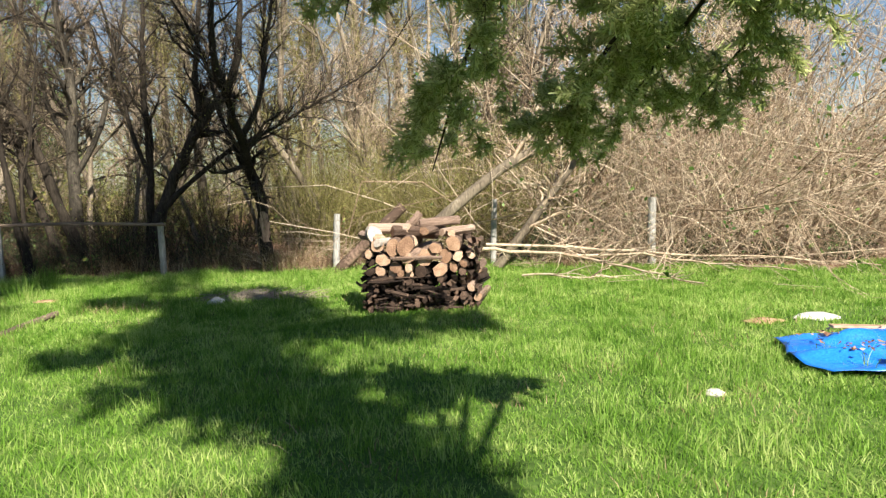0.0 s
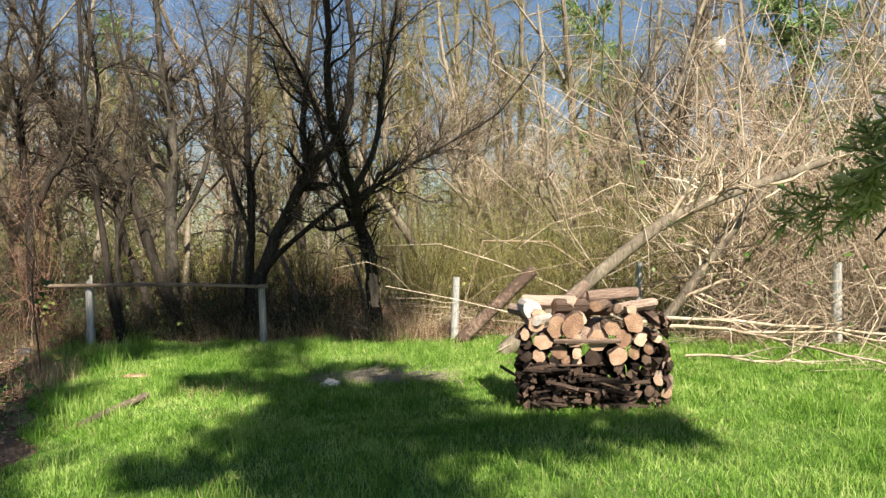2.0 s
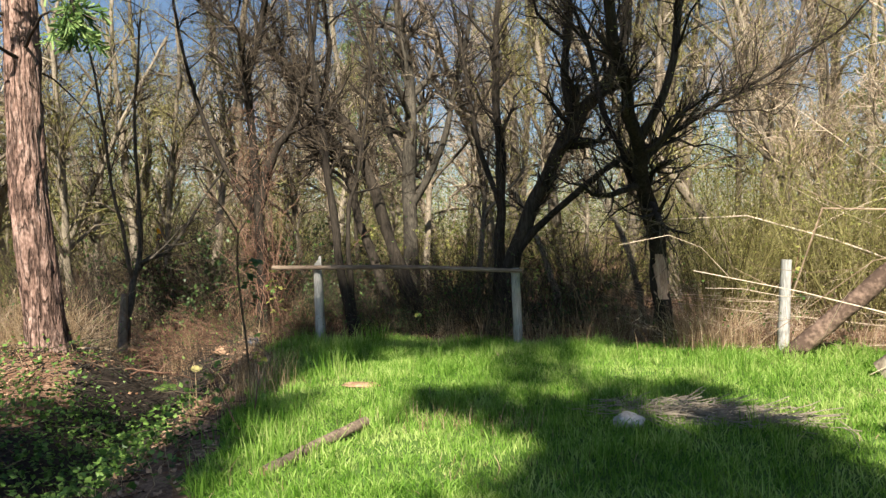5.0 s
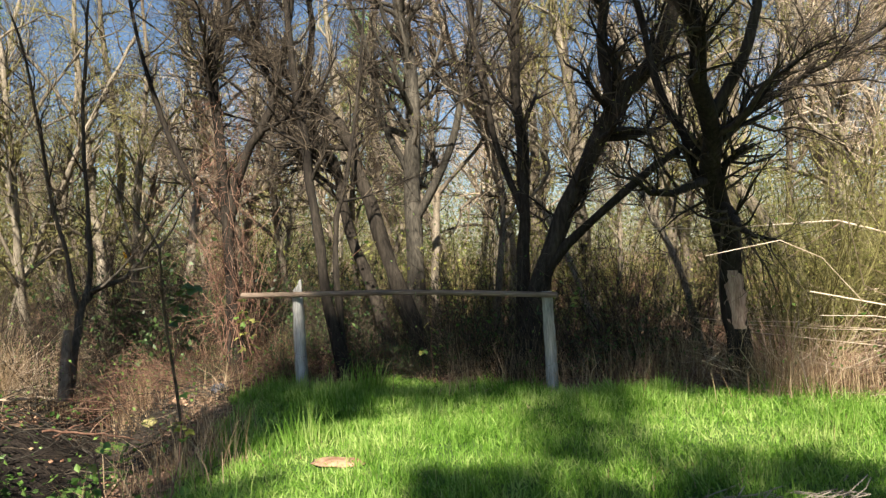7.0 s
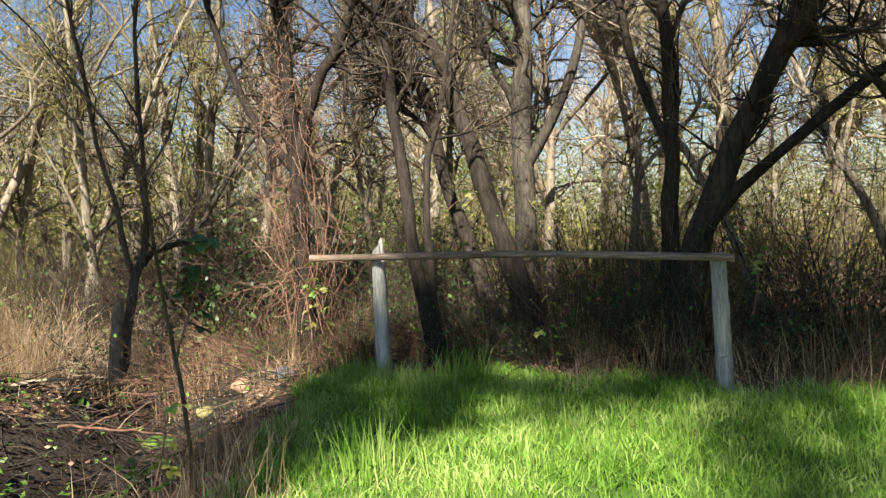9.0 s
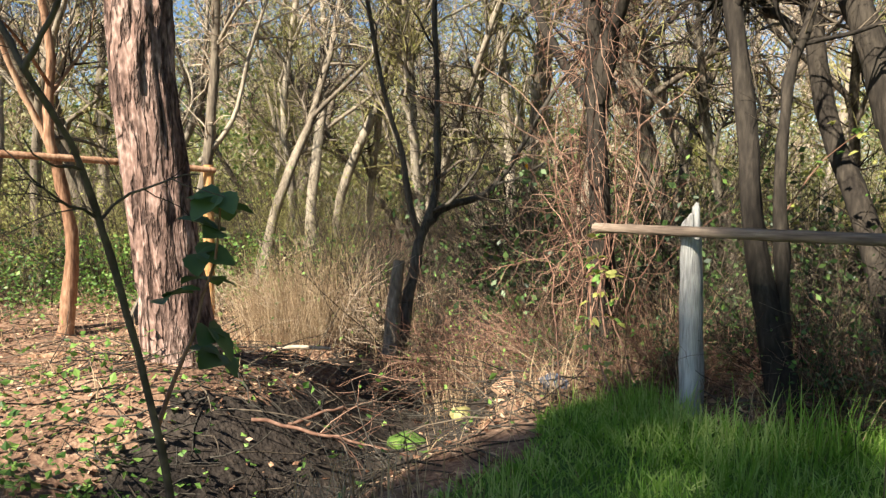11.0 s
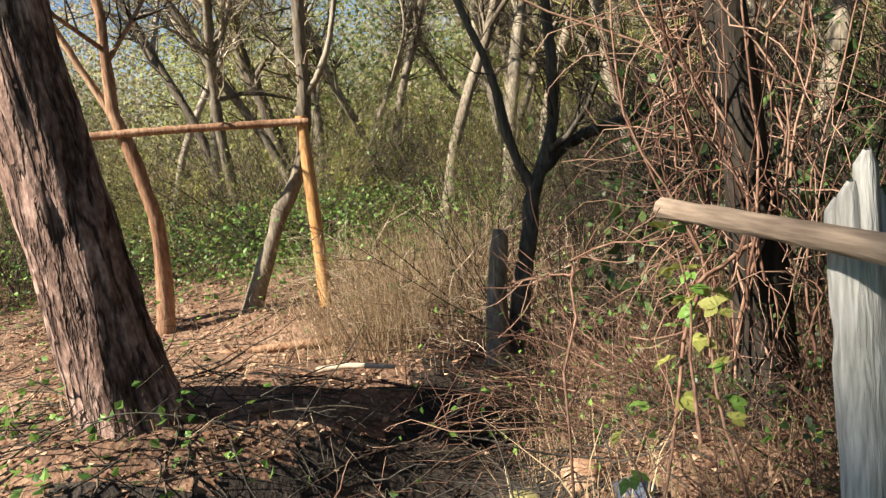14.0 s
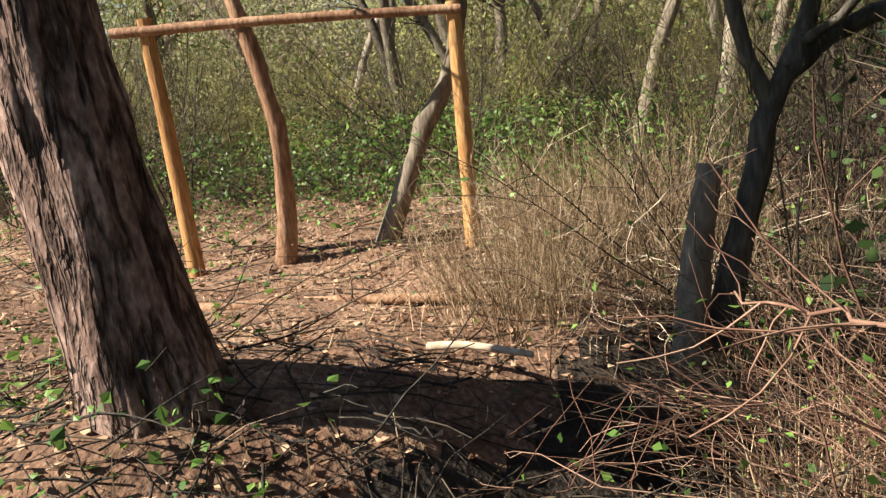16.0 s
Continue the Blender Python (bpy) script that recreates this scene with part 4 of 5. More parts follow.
def away_from_view(ob, x, y):
    ob.location = (x, y, float(height(x, y)))
    return ob


THICKET = [away_from_view(shrub("thicket_shrub", "tall leafing shrub with olive stems and yellow-green buds", "shrub", "wood edge shrubs", 60 + i, 46, (1.6, 3.4), 0.32, 0.008, M_OLIVETWIG, 430, (0.3, 0.9), 700, 0.035, M_BUD), x, y) for i, (x, y) in enumerate(((-0.6, 16.4), (-2.0, 17.2), (1.2, 16.6)))]
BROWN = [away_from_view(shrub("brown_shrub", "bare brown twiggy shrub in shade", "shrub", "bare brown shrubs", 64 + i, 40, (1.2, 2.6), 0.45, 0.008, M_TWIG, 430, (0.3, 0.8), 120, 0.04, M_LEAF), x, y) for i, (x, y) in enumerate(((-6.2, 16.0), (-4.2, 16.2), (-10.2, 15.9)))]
BRAMBLE = [away_from_view(shrub("bramble", "arching dry bramble canes with a few green leaves", "bramble", "brambles along the fence", 68 + i, 70, (0.7, 1.7), 0.9, 0.005, m, 260, (0.2, 0.6), 90, 0.05, M_LEAF, arch=0.16, wander=0.2, base=0.5), x, y) for i, (x, y, m) in enumerate(((-10.4, 14.6, M_REDVINE), (-6.3, 14.9, M_TWIG), (-2.5, 15.2, M_PALETWIG)))]
PALE = [away_from_view(shrub("pale_thicket", "high tangled thicket of pale grey dead vines", "thicket", "pale vine thicket", 72 + i, 80, (2.6, 5.4), 0.5, 0.011, M_PALETWIG, 560, (0.5, 1.6), 200, 0.06, M_LEAF, arch=0.08, wander=0.42, base=0.8, hang=0.10), x, y) for i, (x, y) in enumerate(((5.0, 14.6), (7.0, 14.2)))]
REED = [away_from_view(shrub("dry_reeds", "stand of dry straw-coloured upright stems", "reeds", "dry reed stands", 76 + i, 130, (0.5, 1.3), 0.14, 0.0035, M_STRAW, 160, (0.1, 0.3), 0, wander=0.07, base=0.5), x, y) for i, (x, y) in enumerate(((-12.9, 13.7), (-12.3, 14.5)))]
EVERGREEN = [away_from_view(shrub("evergreen_bush", "dark green leafy bush under the trees", "bush", "evergreen bushes", 79 + i, 30, (0.7, 1.6), 0.6, 0.007, M_TWIG, 300, (0.2, 0.6), 1100, 0.05, M_IVY, wander=0.2), x, y) for i, (x, y) in enumerate(((-11.0, 16.6), (-8.0, 16.2)))]

HEDGE = [away_from_view(shrub("leafy_hedge_shrub", "olive-green leafing shrub in full sun", "shrub", "sunlit leafing shrubs", 84 + i, 40, (1.0, 2.6), 0.5, 0.008, M_OLIVETWIG, 620, (0.3, 0.8), 1500, 0.045, m, wander=0.2, base=0.6), x, y) for i, (x, y, m) in enumerate(((-18.5, 12.5, M_BUD), (-19.0, 9.0, M_FARLEAF[3])))]
spread_out(HEDGE, 16, (-26, -17.5, 3, 18), 21, (0.8, 1.3))
spread_out(BROWN, 12, (-21, -16.5, 4, 16), 27, (0.9, 1.4))
spread_out(HEDGE[:1], 10, (-12, 8, 18.5, 22), 22, (0.9, 1.5))
spread_out(BRAMBLE + REED[:1] + BROWN[:1], 10, (-15.0, -12.2, 13.7, 16.0), 23, (0.7, 1.05))
spread_out(BRAMBLE[:2] + BROWN, 12, (-9.0, -3.2, 14.7, 15.6), 1, (0.55, 0.85))
spread_out(BRAMBLE, 9, (-3.0, 4.5, 14.7, 15.6), 2, (0.6, 1.0))
spread_out(BROWN[:1] + THICKET[:1], 6, (-9.5, -3.0, 16.2, 18.0), 3, (0.5, 0.8))
spread_out(THICKET, 14, (-3.0, 5.0, 15.8, 18.0), 4, (0.8, 1.25))
spread_out(PALE, 9, (3.2, 12.0, 13.7, 15.2), 5, (0.95, 1.3))
spread_out(PALE, 8, (3.0, 13.0, 15.4, 17.5), 26, (1.5, 1.9))
spread_out(PALE + BRAMBLE[2:], 6, (2.6, 9.0, 13.0, 13.8), 6, (0.35, 0.6))
spread_out(BRAMBLE[:2], 9, (-11.8, -8.5, 14.2, 15.6), 7, (0.5, 0.9))
spread_out(REED, 9, (-13.5, -11.9, 13.0, 14.4), 8, (0.55, 0.95))
spread_out(BROWN, 4, (-13.6, -11.9, 13.9, 15.4), 29, (0.35, 0.55))
spread_out(REED, 4, (-11.3, -8.6, 14.7, 15.4), 28, (0.45, 0.7))
spread_out(REED, 9, (-7.4, -2.0, 14.5, 15.1), 31, (0.4, 0.75))
spread_out(EVERGREEN + BROWN, 10, (-14.5, -8.5, 15.8, 18.5), 9, (0.8, 1.3))
spread_out(BROWN + THICKET + BRAMBLE, 14, (-21, -12.5, 14.6, 20), 10, (0.7, 1.2), keep=lambda x, y: x < -14.6 or y > 15.5)
spread_out(EVERGREEN + BRAMBLE[:1], 14, (-21, -15.8, 5, 14.5), 12, (0.5, 0.95))
spread_out(THICKET + BROWN, 12, (-26, -19.5, 4, 18), 13, (0.8, 1.3))
spread_out(THICKET + HEDGE[:1], 24, (-18, 12, 18.5, 23), 14, (0.8, 1.2))

for x, y, k in ((-10.6, 15.9, 1.6), (-9.6, 16.2, 1.4), (-11.9, 16.4, 1.5), (-8.6, 15.6, 0.9), (-6.0, 15.3, 0.8), (-4.4, 15.0, 0.8), (-7.25, 14.7, 0.5), (-8.5, 14.75, 0.5), (-9.35, 14.5, 0.35), (-6.6, 14.75, 0.45), (3.4, 13.6, 0.5), (4.9, 13.3, 0.6), (6.2, 12.9, 0.5), (7.4, 12.6, 0.6), (2.2, 14.0, 0.6)):
    copy_thing(EVERGREEN[0], pose(x, y, float(height(x, y)), 0, 0, x * 70) @ Matrix.Scale(k, 4))
for x, y, k in ((-2.4, 14.6, 0.55), (-2.0, 14.5, 0.45), (-4.2, 14.5, 0.45), (-10.3, 14.5, 0.5), (-8.6, 14.7, 0.5), (-9.6, 14.8, 0.7), (-10.4, 15.0, 0.8), (-10.9, 14.9, 0.7), (-8.8, 15.1, 0.7), (-8.7, 14.45, 0.5), (-9.7, 14.7, 0.5), (-8.1, 14.8, 0.6), (-7.5, 14.75, 0.6)):
    copy_thing(BRAMBLE[0], pose(x, y, float(height(x, y)), 0, 0, x * 90) @ Matrix.Scale(k, 4))

# ---- the wood behind ----
def sapling(seed, label, tall, r0, bark, twig, buds):
    rng = np.random.RandomState(seed)
    pts = [np.zeros(3)]
    d = np.array([rng.normal(0, 0.08), rng.normal(0, 0.08), 1.0])
    for _ in range(5):
        d = unit(d + np.array([rng.normal(0, 0.12), rng.normal(0, 0.12), 0.1]))
        pts.append(pts[-1] + d * tall / 5)
    pts = [tuple(q + (0, 0, -0.1)) for q in pts]
    mid = np.array(pts[2])
    fork = [tuple(mid), tuple(mid + (rng.normal(0, 0.6), rng.normal(0, 0.6), tall * 0.2)), tuple(mid + (rng.normal(0, 1.0), rng.normal(0, 1.0), tall * 0.45))]
    return tree("woodland_tree", label, [(pts, r0, r0 * 0.3), (fork, r0 * 0.5, r0 * 0.15)], bark, seed, boughs=22, bough_len=(0.9, 2.4), twigs=200, twig_len=(0.4, 1.1), fine=420, fine_len=(0.2, 0.6), buds=buds, twig_mat=twig, sides=6, lo=0.25)


WOOD = [sapling(90, "slender bare woodland tree with pale bark", 7.0, 0.08, M_GREYBARK, M_PALETWIG, 500), sapling(91, "grey woodland tree with opening yellow-green buds", 8.0, 0.11, M_GREYBARK, M_OLIVETWIG, 1400), sapling(92, "bare brown woodland tree with fine twigs", 7.5, 0.09, M_GREYBARK, M_TWIG, 300)]
for ob, (x, y) in zip(WOOD, ((-1.5, 20.5), (0.6, 22.0), (-12.2, 20.0))):
    away_from_view(ob, x, y)
spread_out(WOOD, 30, (-18, 13, 18.0, 25), 15, (0.75, 1.3))
spread_out(WOOD[2:], 5, (-10, -2.5, 15.8, 17.8), 19, (0.6, 0.85))
spread_out(WOOD, 34, (-26, 22, 25, 36), 16, (1.1, 1.7))
spread_out(WOOD, 20, (-36, -18, 2, 24), 17, (0.8, 1.3))
spread_out(WOOD[1:], 18, (-25, -16.5, 4, 18), 30, (0.9, 1.4))
spread_out(WOOD[:1], 5, (-1.5, 3.0, 17.5, 20), 18, (0.7, 0.95))
spread_out(WOOD[1:], 12, (-20, -9.5, 16.3, 20), 24, (0.8, 1.15))
spread_out(WOOD[1:2], 8, (-8, 4, 19, 24), 25, (1.1, 1.4))


def far_woods():
    rng = np.random.RandomState(99)
    g = Geo()
    for slot, n, size in ((0, 230, 0.085), (1, 110, 0.10), (2, 230, 0.085), (3, 210, 0.085)):
        a = np.radians(rng.uniform(-38, 108, n))           # round from the east side to the west
        d = rng.uniform(26, 50, n)
        cx, cy = -4 - np.sin(a) * d, 6 + np.cos(a) * d
        top = rng.uniform(2.5, 10.5, n)
        top = np.where(a > 1.0, top * 1.15, top)
        for x, y, h in zip(cx, cy, top):
            k = 900 if x < -25 else 620
            q = rng.normal(0, 1, (k, 3)) * (1.3, 1.3, h * 0.22) + (x, y, float(height(x, y)) + h * 0.45)
            q[:, 2] = np.maximum(q[:, 2], 0.6)
            leaves(g, q, size * (1.5 if x < -25 else 1.0), rng, slot, slim=0.8)
    solo("far_woods", g, M_FARLEAF, "distant sunlit wood in first yellow-green leaf", "woods", "stuff", smooth=False)


far_woods()

# ---- firewood ----
def log_mesh(seed, cut, bark):
    rng = np.random.RandomState(seed)
    s = 14
    a = np.arange(s) * 2 * math.pi / s
    rim = 1 + 0.07 * np.sin(a * 2 + rng.rand() * 6) + 0.06 * rng.normal(size=s)
    if seed % 3 == 0:
        rim = np.where(np.abs(((a + rng.rand() * 6) % (2 * math.pi)) - math.pi) < 1.1, rim * 0.72, rim)
    g = Geo()
    rows = []
    for y, f in ((0, 0.97), (0.02, 1.0), (0.35, 1.03), (0.7, 0.98), (0.98, 1.0), (1.0, 0.97)):
        rr = rim * f * (1 + 0.03 * rng.normal(size=s))
        rows.append(np.stack([np.cos(a) * rr, np.full(s, y), np.sin(a) * rr], -1))
    k = len(rows)
    i, j = np.arange(k - 1)[:, None] * s, np.arange(s)[None]
    g.add(np.concatenate(rows), np.stack([i + j, i + s + j, i + s + (j + 1) % s, i + (j + 1) % s], -1).reshape(-1, 4), 0)
    for row, y, flip in ((rows[0], -0.004, False), (rows[-1], 1.004, True)):
        inner = row * (0.5, 1, 0.5)
        inner[:, 1] = y
        v = np.vstack([row, inner, [(0.06, y, 0.04)]])
        q = np.stack([np.arange(s), (np.arange(s) + 1) % s, s + (np.arange(s) + 1) % s, s + np.arange(s)], -1)
        t = np.stack([s + np.arange(s), s + (np.arange(s) + 1) % s, np.full(s, 2 * s)], -1)
        g.add(v, q[:, ::-1] if flip else q, 1)
        g.f.append((t[:, ::-1] if flip else t) + g.n - len(v))
        g.m.append(np.full(s, 1, np.int32))
    return g.mesh("log", [bark, cut], smooth=False)


def wedge_mesh(seed):
    """A split billet: a rough three or four sided length of wood with torn ends."""
    rng = np.random.RandomState(seed)
    n = 3 + seed % 2
    a = np.sort(np.arange(n) * 2 * math.pi / n + rng.normal(0, 0.25, n))
    rr = rng.uniform(0.75, 1.15, n)
    rows = []
    for y in (0, 0.3, 0.65, 1.0):
        f = rr * (1 + 0.10 * rng.normal(size=n))
        rows.append(np.stack([np.cos(a) * f, y + 0.04 * rng.normal(size=n), np.sin(a) * f], -1))
    g = Geo()
    i, j = np.arange(3)[:, None] * n, np.arange(n)[None]
    g.add(np.concatenate(rows), np.stack([i + j, i + n + j, i + n + (j + 1) % n, i + (j + 1) % n], -1).reshape(-1, 4), 0)
    g.add(rows[0], np.arange(n)[None], 1)
    g.add(rows[-1], np.arange(n)[::-1][None], 1)
    return g.mesh("split_log", [M_SHADEBARK, M_CUTSHADE], smooth=False)


def firewood(cx, cy, turn_all):
    rng = np.random.RandomState(8)
    z0 = float(height(cx, cy))
    ob = thing("firewood_stack", (cx, cy, z0), "stack of sawn firewood logs, pale cut ends above split wood coloured darker for shade", "firewood stack")
    ob.rotation_euler = (0, 0, radians(turn_all))
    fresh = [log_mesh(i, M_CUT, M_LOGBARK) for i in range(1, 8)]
    # darker set for the lower half, whose shade is put into the colour
    shade_logs = [log_mesh(i, M_CUTSHADE, M_SHADEBARK) for i in range(8, 15)]
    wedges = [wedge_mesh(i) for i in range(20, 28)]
    white = log_mesh(16, M_WHITEWOOD, M_WHITEWOOD)

    def put(name, me, x, z, r, front, length, turn=0.0, tilt=0.0):
        o = new(name, me)
        o.parent = ob
        o.matrix_basis = pose(x, front, z, tilt, rng.uniform(0, 360), turn) @ Matrix.Diagonal((r, length, r * rng.uniform(0.8, 1.05), 1))

    half, cell = 0.62, 0.01
    xs = np.arange(-half, half, cell)
    top = np.zeros(len(xs)) + 0.005

    def pack(limit, r0, r1, kinds, name, flat=1.0, turn=6.0):
        """Drops pieces into the lowest places until the stack is as high as limit."""
        while True:
            r = rng.uniform(r0, r1) if rng.rand() < 0.8 else rng.uniform(r1, r1 * 1.25)
            w = int(r / cell)
            peak = np.array([top[i - w:i + w + 1].max() for i in range(w, len(xs) - w)])
            i = int(np.argmin(peak + rng.rand(len(peak)) * 0.02)) + w
            z = top[i - w:i + w + 1].max() * 0.75 + top[i] * 0.25 + r * 0.9 * flat
            if z > limit:
                return
            dx = xs - xs[i]
            cap = z + np.sqrt(np.maximum(r * r - dx * dx, 0)) * 0.95 * flat
            top[:] = np.where(np.abs(dx) < r, np.maximum(top, cap), top)
            put(name, kinds[rng.randint(len(kinds))], xs[i], z, r, -0.45 + rng.normal(0, 0.06), rng.uniform(0.75, 0.92), rng.normal(0, turn), rng.normal(0, 3))

    pack(0.42, 0.022, 0.048, wedges + shade_logs[:3], "split_log", 0.75, 9.0)
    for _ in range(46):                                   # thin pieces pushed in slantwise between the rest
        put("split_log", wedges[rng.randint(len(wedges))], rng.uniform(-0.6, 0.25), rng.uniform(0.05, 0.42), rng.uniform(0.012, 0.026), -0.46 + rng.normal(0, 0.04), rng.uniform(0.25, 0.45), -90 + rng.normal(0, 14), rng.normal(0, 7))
    pack(0.60, 0.045, 0.068, fresh + shade_logs[:2], "log")
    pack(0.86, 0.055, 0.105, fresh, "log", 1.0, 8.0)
    # the outer end: billets laid across, their bark in the sun
    for z in np.arange(0.04, 0.86, 0.062):
        for k in range(2):
            put("split_log", (wedges + fresh[:2])[rng.randint(len(wedges) + 2)], half + 0.02 + 0.09 * k + rng.normal(0, 0.02), z + rng.normal(0, 0.01), rng.uniform(0.035, 0.055), -0.42 + rng.normal(0, 0.05), rng.uniform(0.7, 0.85), rng.normal(0, 5), rng.normal(0, 3))
    for z in np.arange(0.05, 0.70, 0.07):
        put("split_log", wedges[rng.randint(len(wedges))], -half - 0.03 + rng.normal(0, 0.02), z, rng.uniform(0.035, 0.05), -0.44 + rng.normal(0, 0.04), rng.uniform(0.75, 0.9), rng.normal(0, 3))
    # loose pieces heaped on top
    for x, y, z, r, ln, turn in ((-0.44, -0.40, 0.89, 0.07, 0.62, 30), (-0.30, -0.30, 0.97, 0.075, 0.6, -62), (-0.10, -0.25, 1.00, 0.07, 0.55, 70), (0.10, -0.36, 0.97, 0.065, 0.55, -20), (0.30, -0.30, 0.93, 0.06, 0.5, -55), (0.02, -0.15, 1.05, 0.055, 0.5, -75), (0.42, -0.38, 0.93, 0.055, 0.5, 15), (0.18, -0.1, 1.02, 0.05, 0.45, 50)):
        put("log", fresh[rng.randint(len(fresh))], x, z, r, y, ln, turn, rng.normal(0, 6))
    put("log", fresh[1], -0.12, 0.80, 0.125, -0.52, 0.5, 4)
    for x, lean in ((-0.12, 6), (0.0, -4)):               # two billets standing on end
        put("billet", fresh[2], x, 1.00, 0.055, -0.02, 0.22, lean, 84)
    put("pale_log", white, -0.50, 0.93, 0.095, -0.40, 0.42, 14)
    put("pale_log", white, -0.46, 0.84, 0.05, -0.50, 0.5, -20)
    put("billet", fresh[0], -0.30, 0.655, 0.024, -0.54, 0.62, -86)


firewood(-0.33, 9.1, -9)

# ---- fallen wood ----
def fallen(name, pts, r0, r1, seed, material, label, category="log", end=None):
    rng = np.random.RandomState(seed)
    g = Geo()
    rough_pole(g, pts, r0, r1, rng, 9, 20, 0.08, end_slot=1 if end else None)
    return solo(name, g, [material] + ([end] if end else []), label, category)


def fallen_tree(label, pts, r0, r1, seed, material, twig, count):
    rng = np.random.RandomState(seed)
    ob = thing("fallen_tree", pts[0], label, "fallen tree")
    g = Geo()
    p = rough_pole(g, pts, r0, r1, rng, 9, 20, 0.08)
    part("trunk", g, [material], ob)
    r = np.linspace(r0, r1, 20)[None]
    b, br = sprout(p[None], r, 14, rng, (0.8, 2.0), 6, angle=(25, 60), lo=0.35, lift=0.08)
    for q, qr in zip(b, br):
        g = Geo()
        tubes(g, q, qr, 4)
        part("branch", g, [twig], ob)
    t, tr = sprout(b, br, count, rng, (0.3, 0.9), 4, lo=0.1)
    g = Geo()
    tubes(g, t, tr, 3)
    tagged(part("twig_spray", g, [twig], ob), kind="stuff")


fallen_tree("fallen pale trunk propped at a slant behind the firewood", [(-1.0, 12.6, 0.05), (-0.27, 12.5, 0.62), (0.91, 12.5, 1.58), (1.66, 12.5, 2.05), (2.8, 12.5, 2.45), (4.2, 12.6, 2.9)], 0.115, 0.05, 120, M_GREYBARK, M_PALETWIG, 160)
fallen("leaning_log", [(-1.75, 13.8, -0.05), (-1.36, 13.8, 0.32), (-0.42, 13.8, 1.2)], 0.11, 0.10, 121, M_LOGBARK, "short reddish-brown log leaning from the grass")
fallen_tree("split grey trunk leaning out of the thicket", [(1.15, 13.25, -0.05), (1.71, 13.2, 0.65), (2.42, 13.2, 1.58), (3.1, 13.3, 2.4)], 0.09, 0.05, 122, M_GREYBARK, M_PALETWIG, 90)


def brush():
    """Felled branches lying on the grass."""
    rng = np.random.RandomState(130)
    for pts, r in (([(0.9, 12.9, 0.45), (2.0, 12.5, 0.35), (3.0, 11.5, 0.2), (3.75, 10.1, 0.06)], 0.035),
                   ([(1.5, 12.0, 0.06), (2.3, 11.3, 0.07), (3.0, 11.1, 0.06), (3.7, 11.2, 0.05)], 0.022),
                   ([(1.0, 13.0, 0.5), (2.6, 12.8, 0.4), (4.4, 12.3, 0.25), (5.8, 11.7, 0.2), (7.2, 11.2, 0.1)], 0.03),
                   ([(2.2, 12.6, 0.3), (3.4, 12.2, 0.3), (4.5, 11.8, 0.2), (5.6, 10.9, 0.08)], 0.025)):
        ob = thing("felled_branch", pts[0], "bare pale felled branch lying across the grass", "branch", "felled branches")
        g = Geo()
        p = smooth_path(pts, 14)
        p += rng.normal(0, 0.02, p.shape)
        rr = np.linspace(r, r * 0.35, 14)
        tubes(g, p, rr, 6)
        part("stem", g, [M_PALETWIG], ob)
        t, tr = sprout(p[None], rr[None], 34, rng, (0.3, 1.2), 5, angle=(15, 50), lo=0.1, lift=0.02)
        t[..., 2] = np.maximum(t[..., 2], 0.03)
        g = Geo()
        tubes(g, t, tr, 3)
        tagged(part("twig_spray", g, [M_PALETWIG], ob), kind="stuff")


brush()
fallen("round_pole", [(-5.2, 8.5, 0.0), (-5.15, 9.0, 0.02), (-5.04, 9.66, 0.055)], 0.042, 0.04, 140, M_RAIL, "barked round pole lying in the grass", "pole", M_CUT)
fallen("fallen_branch", [(-12.6, 10.9, -0.14), (-12.5, 11.9, -0.13), (-12.3, 12.9, -0.12)], 0.04, 0.03, 141, M_REDBARK, "pale brown log lying on leaf litter", "branch")
fallen("fallen_branch", [(-11.35, 12.8, -0.06), (-11.3, 13.0, -0.05), (-11.2, 13.3, -0.08)], 0.022, 0.015, 142, M_PALETWIG, "pale stripped branch lying on leaf litter", "branch")


fallen("tree_stump", [(-11.40, 14.02, -0.25), (-11.42, 14.08, 0.25), (-11.45, 14.16, 0.66)], 0.085, 0.055, 143, M_GREYBARK, "grey broken tree stump leaning among dry stems", "stump", M_GREYBARK)


def dirt_patch():
    rng = np.random.RandomState(150)
    n = 420
    x, y = -2.65 + rng.normal(0, 0.36, n), 10.5 + rng.normal(0, 0.17, n)
    a = rng.normal(0, 0.7, n)
    p = walk_out(np.stack([x, y, height(x, y) + rng.uniform(0.02, 0.09, n)], -1), np.stack([np.cos(a), np.sin(a), rng.normal(0, 0.06, n)], -1), rng.uniform(0.1, 0.4, n), 4, rng, 0.12)
    g = Geo()
    tubes(g, p, np.full((n, 4), 0.004), 3)
    solo("dead_twig_heap", g, [M_GREYBARK], "flat heap of dead brown twigs in the grass", "twig heap", "stuff")


dirt_patch()


def stone(x, y, size, seed, label, squash=0.6, name="stone", material=None):
    rng = np.random.RandomState(seed)
    bm = bmesh.new()
    bmesh.ops.create_icosphere(bm, subdivisions=3, radius=1.0)
    off = Vector((rng.rand() * 9, rng.rand() * 9, rng.rand() * 9))
    for v in bm.verts:
        f = 1 + 0.35 * noise.noise(v.co * 1.3 + off) + 0.12 * noise.noise(v.co * 4 + off)
        v.co = Vector((v.co.x * size[0], v.co.y * size[1], v.co.z * size[1] * squash)) * f
    me = bpy.data.meshes.new(name)
    bm.to_mesh(me)
    bm.free()
    me.materials.append(material or M_STONE)
    for q in me.polygons:
        q.use_smooth = True
    ob = new(name, me)
    ob.location = (x, y, float(height(x, y)) + size[1] * squash * 0.45)
    return tagged(ob, label, "stone")


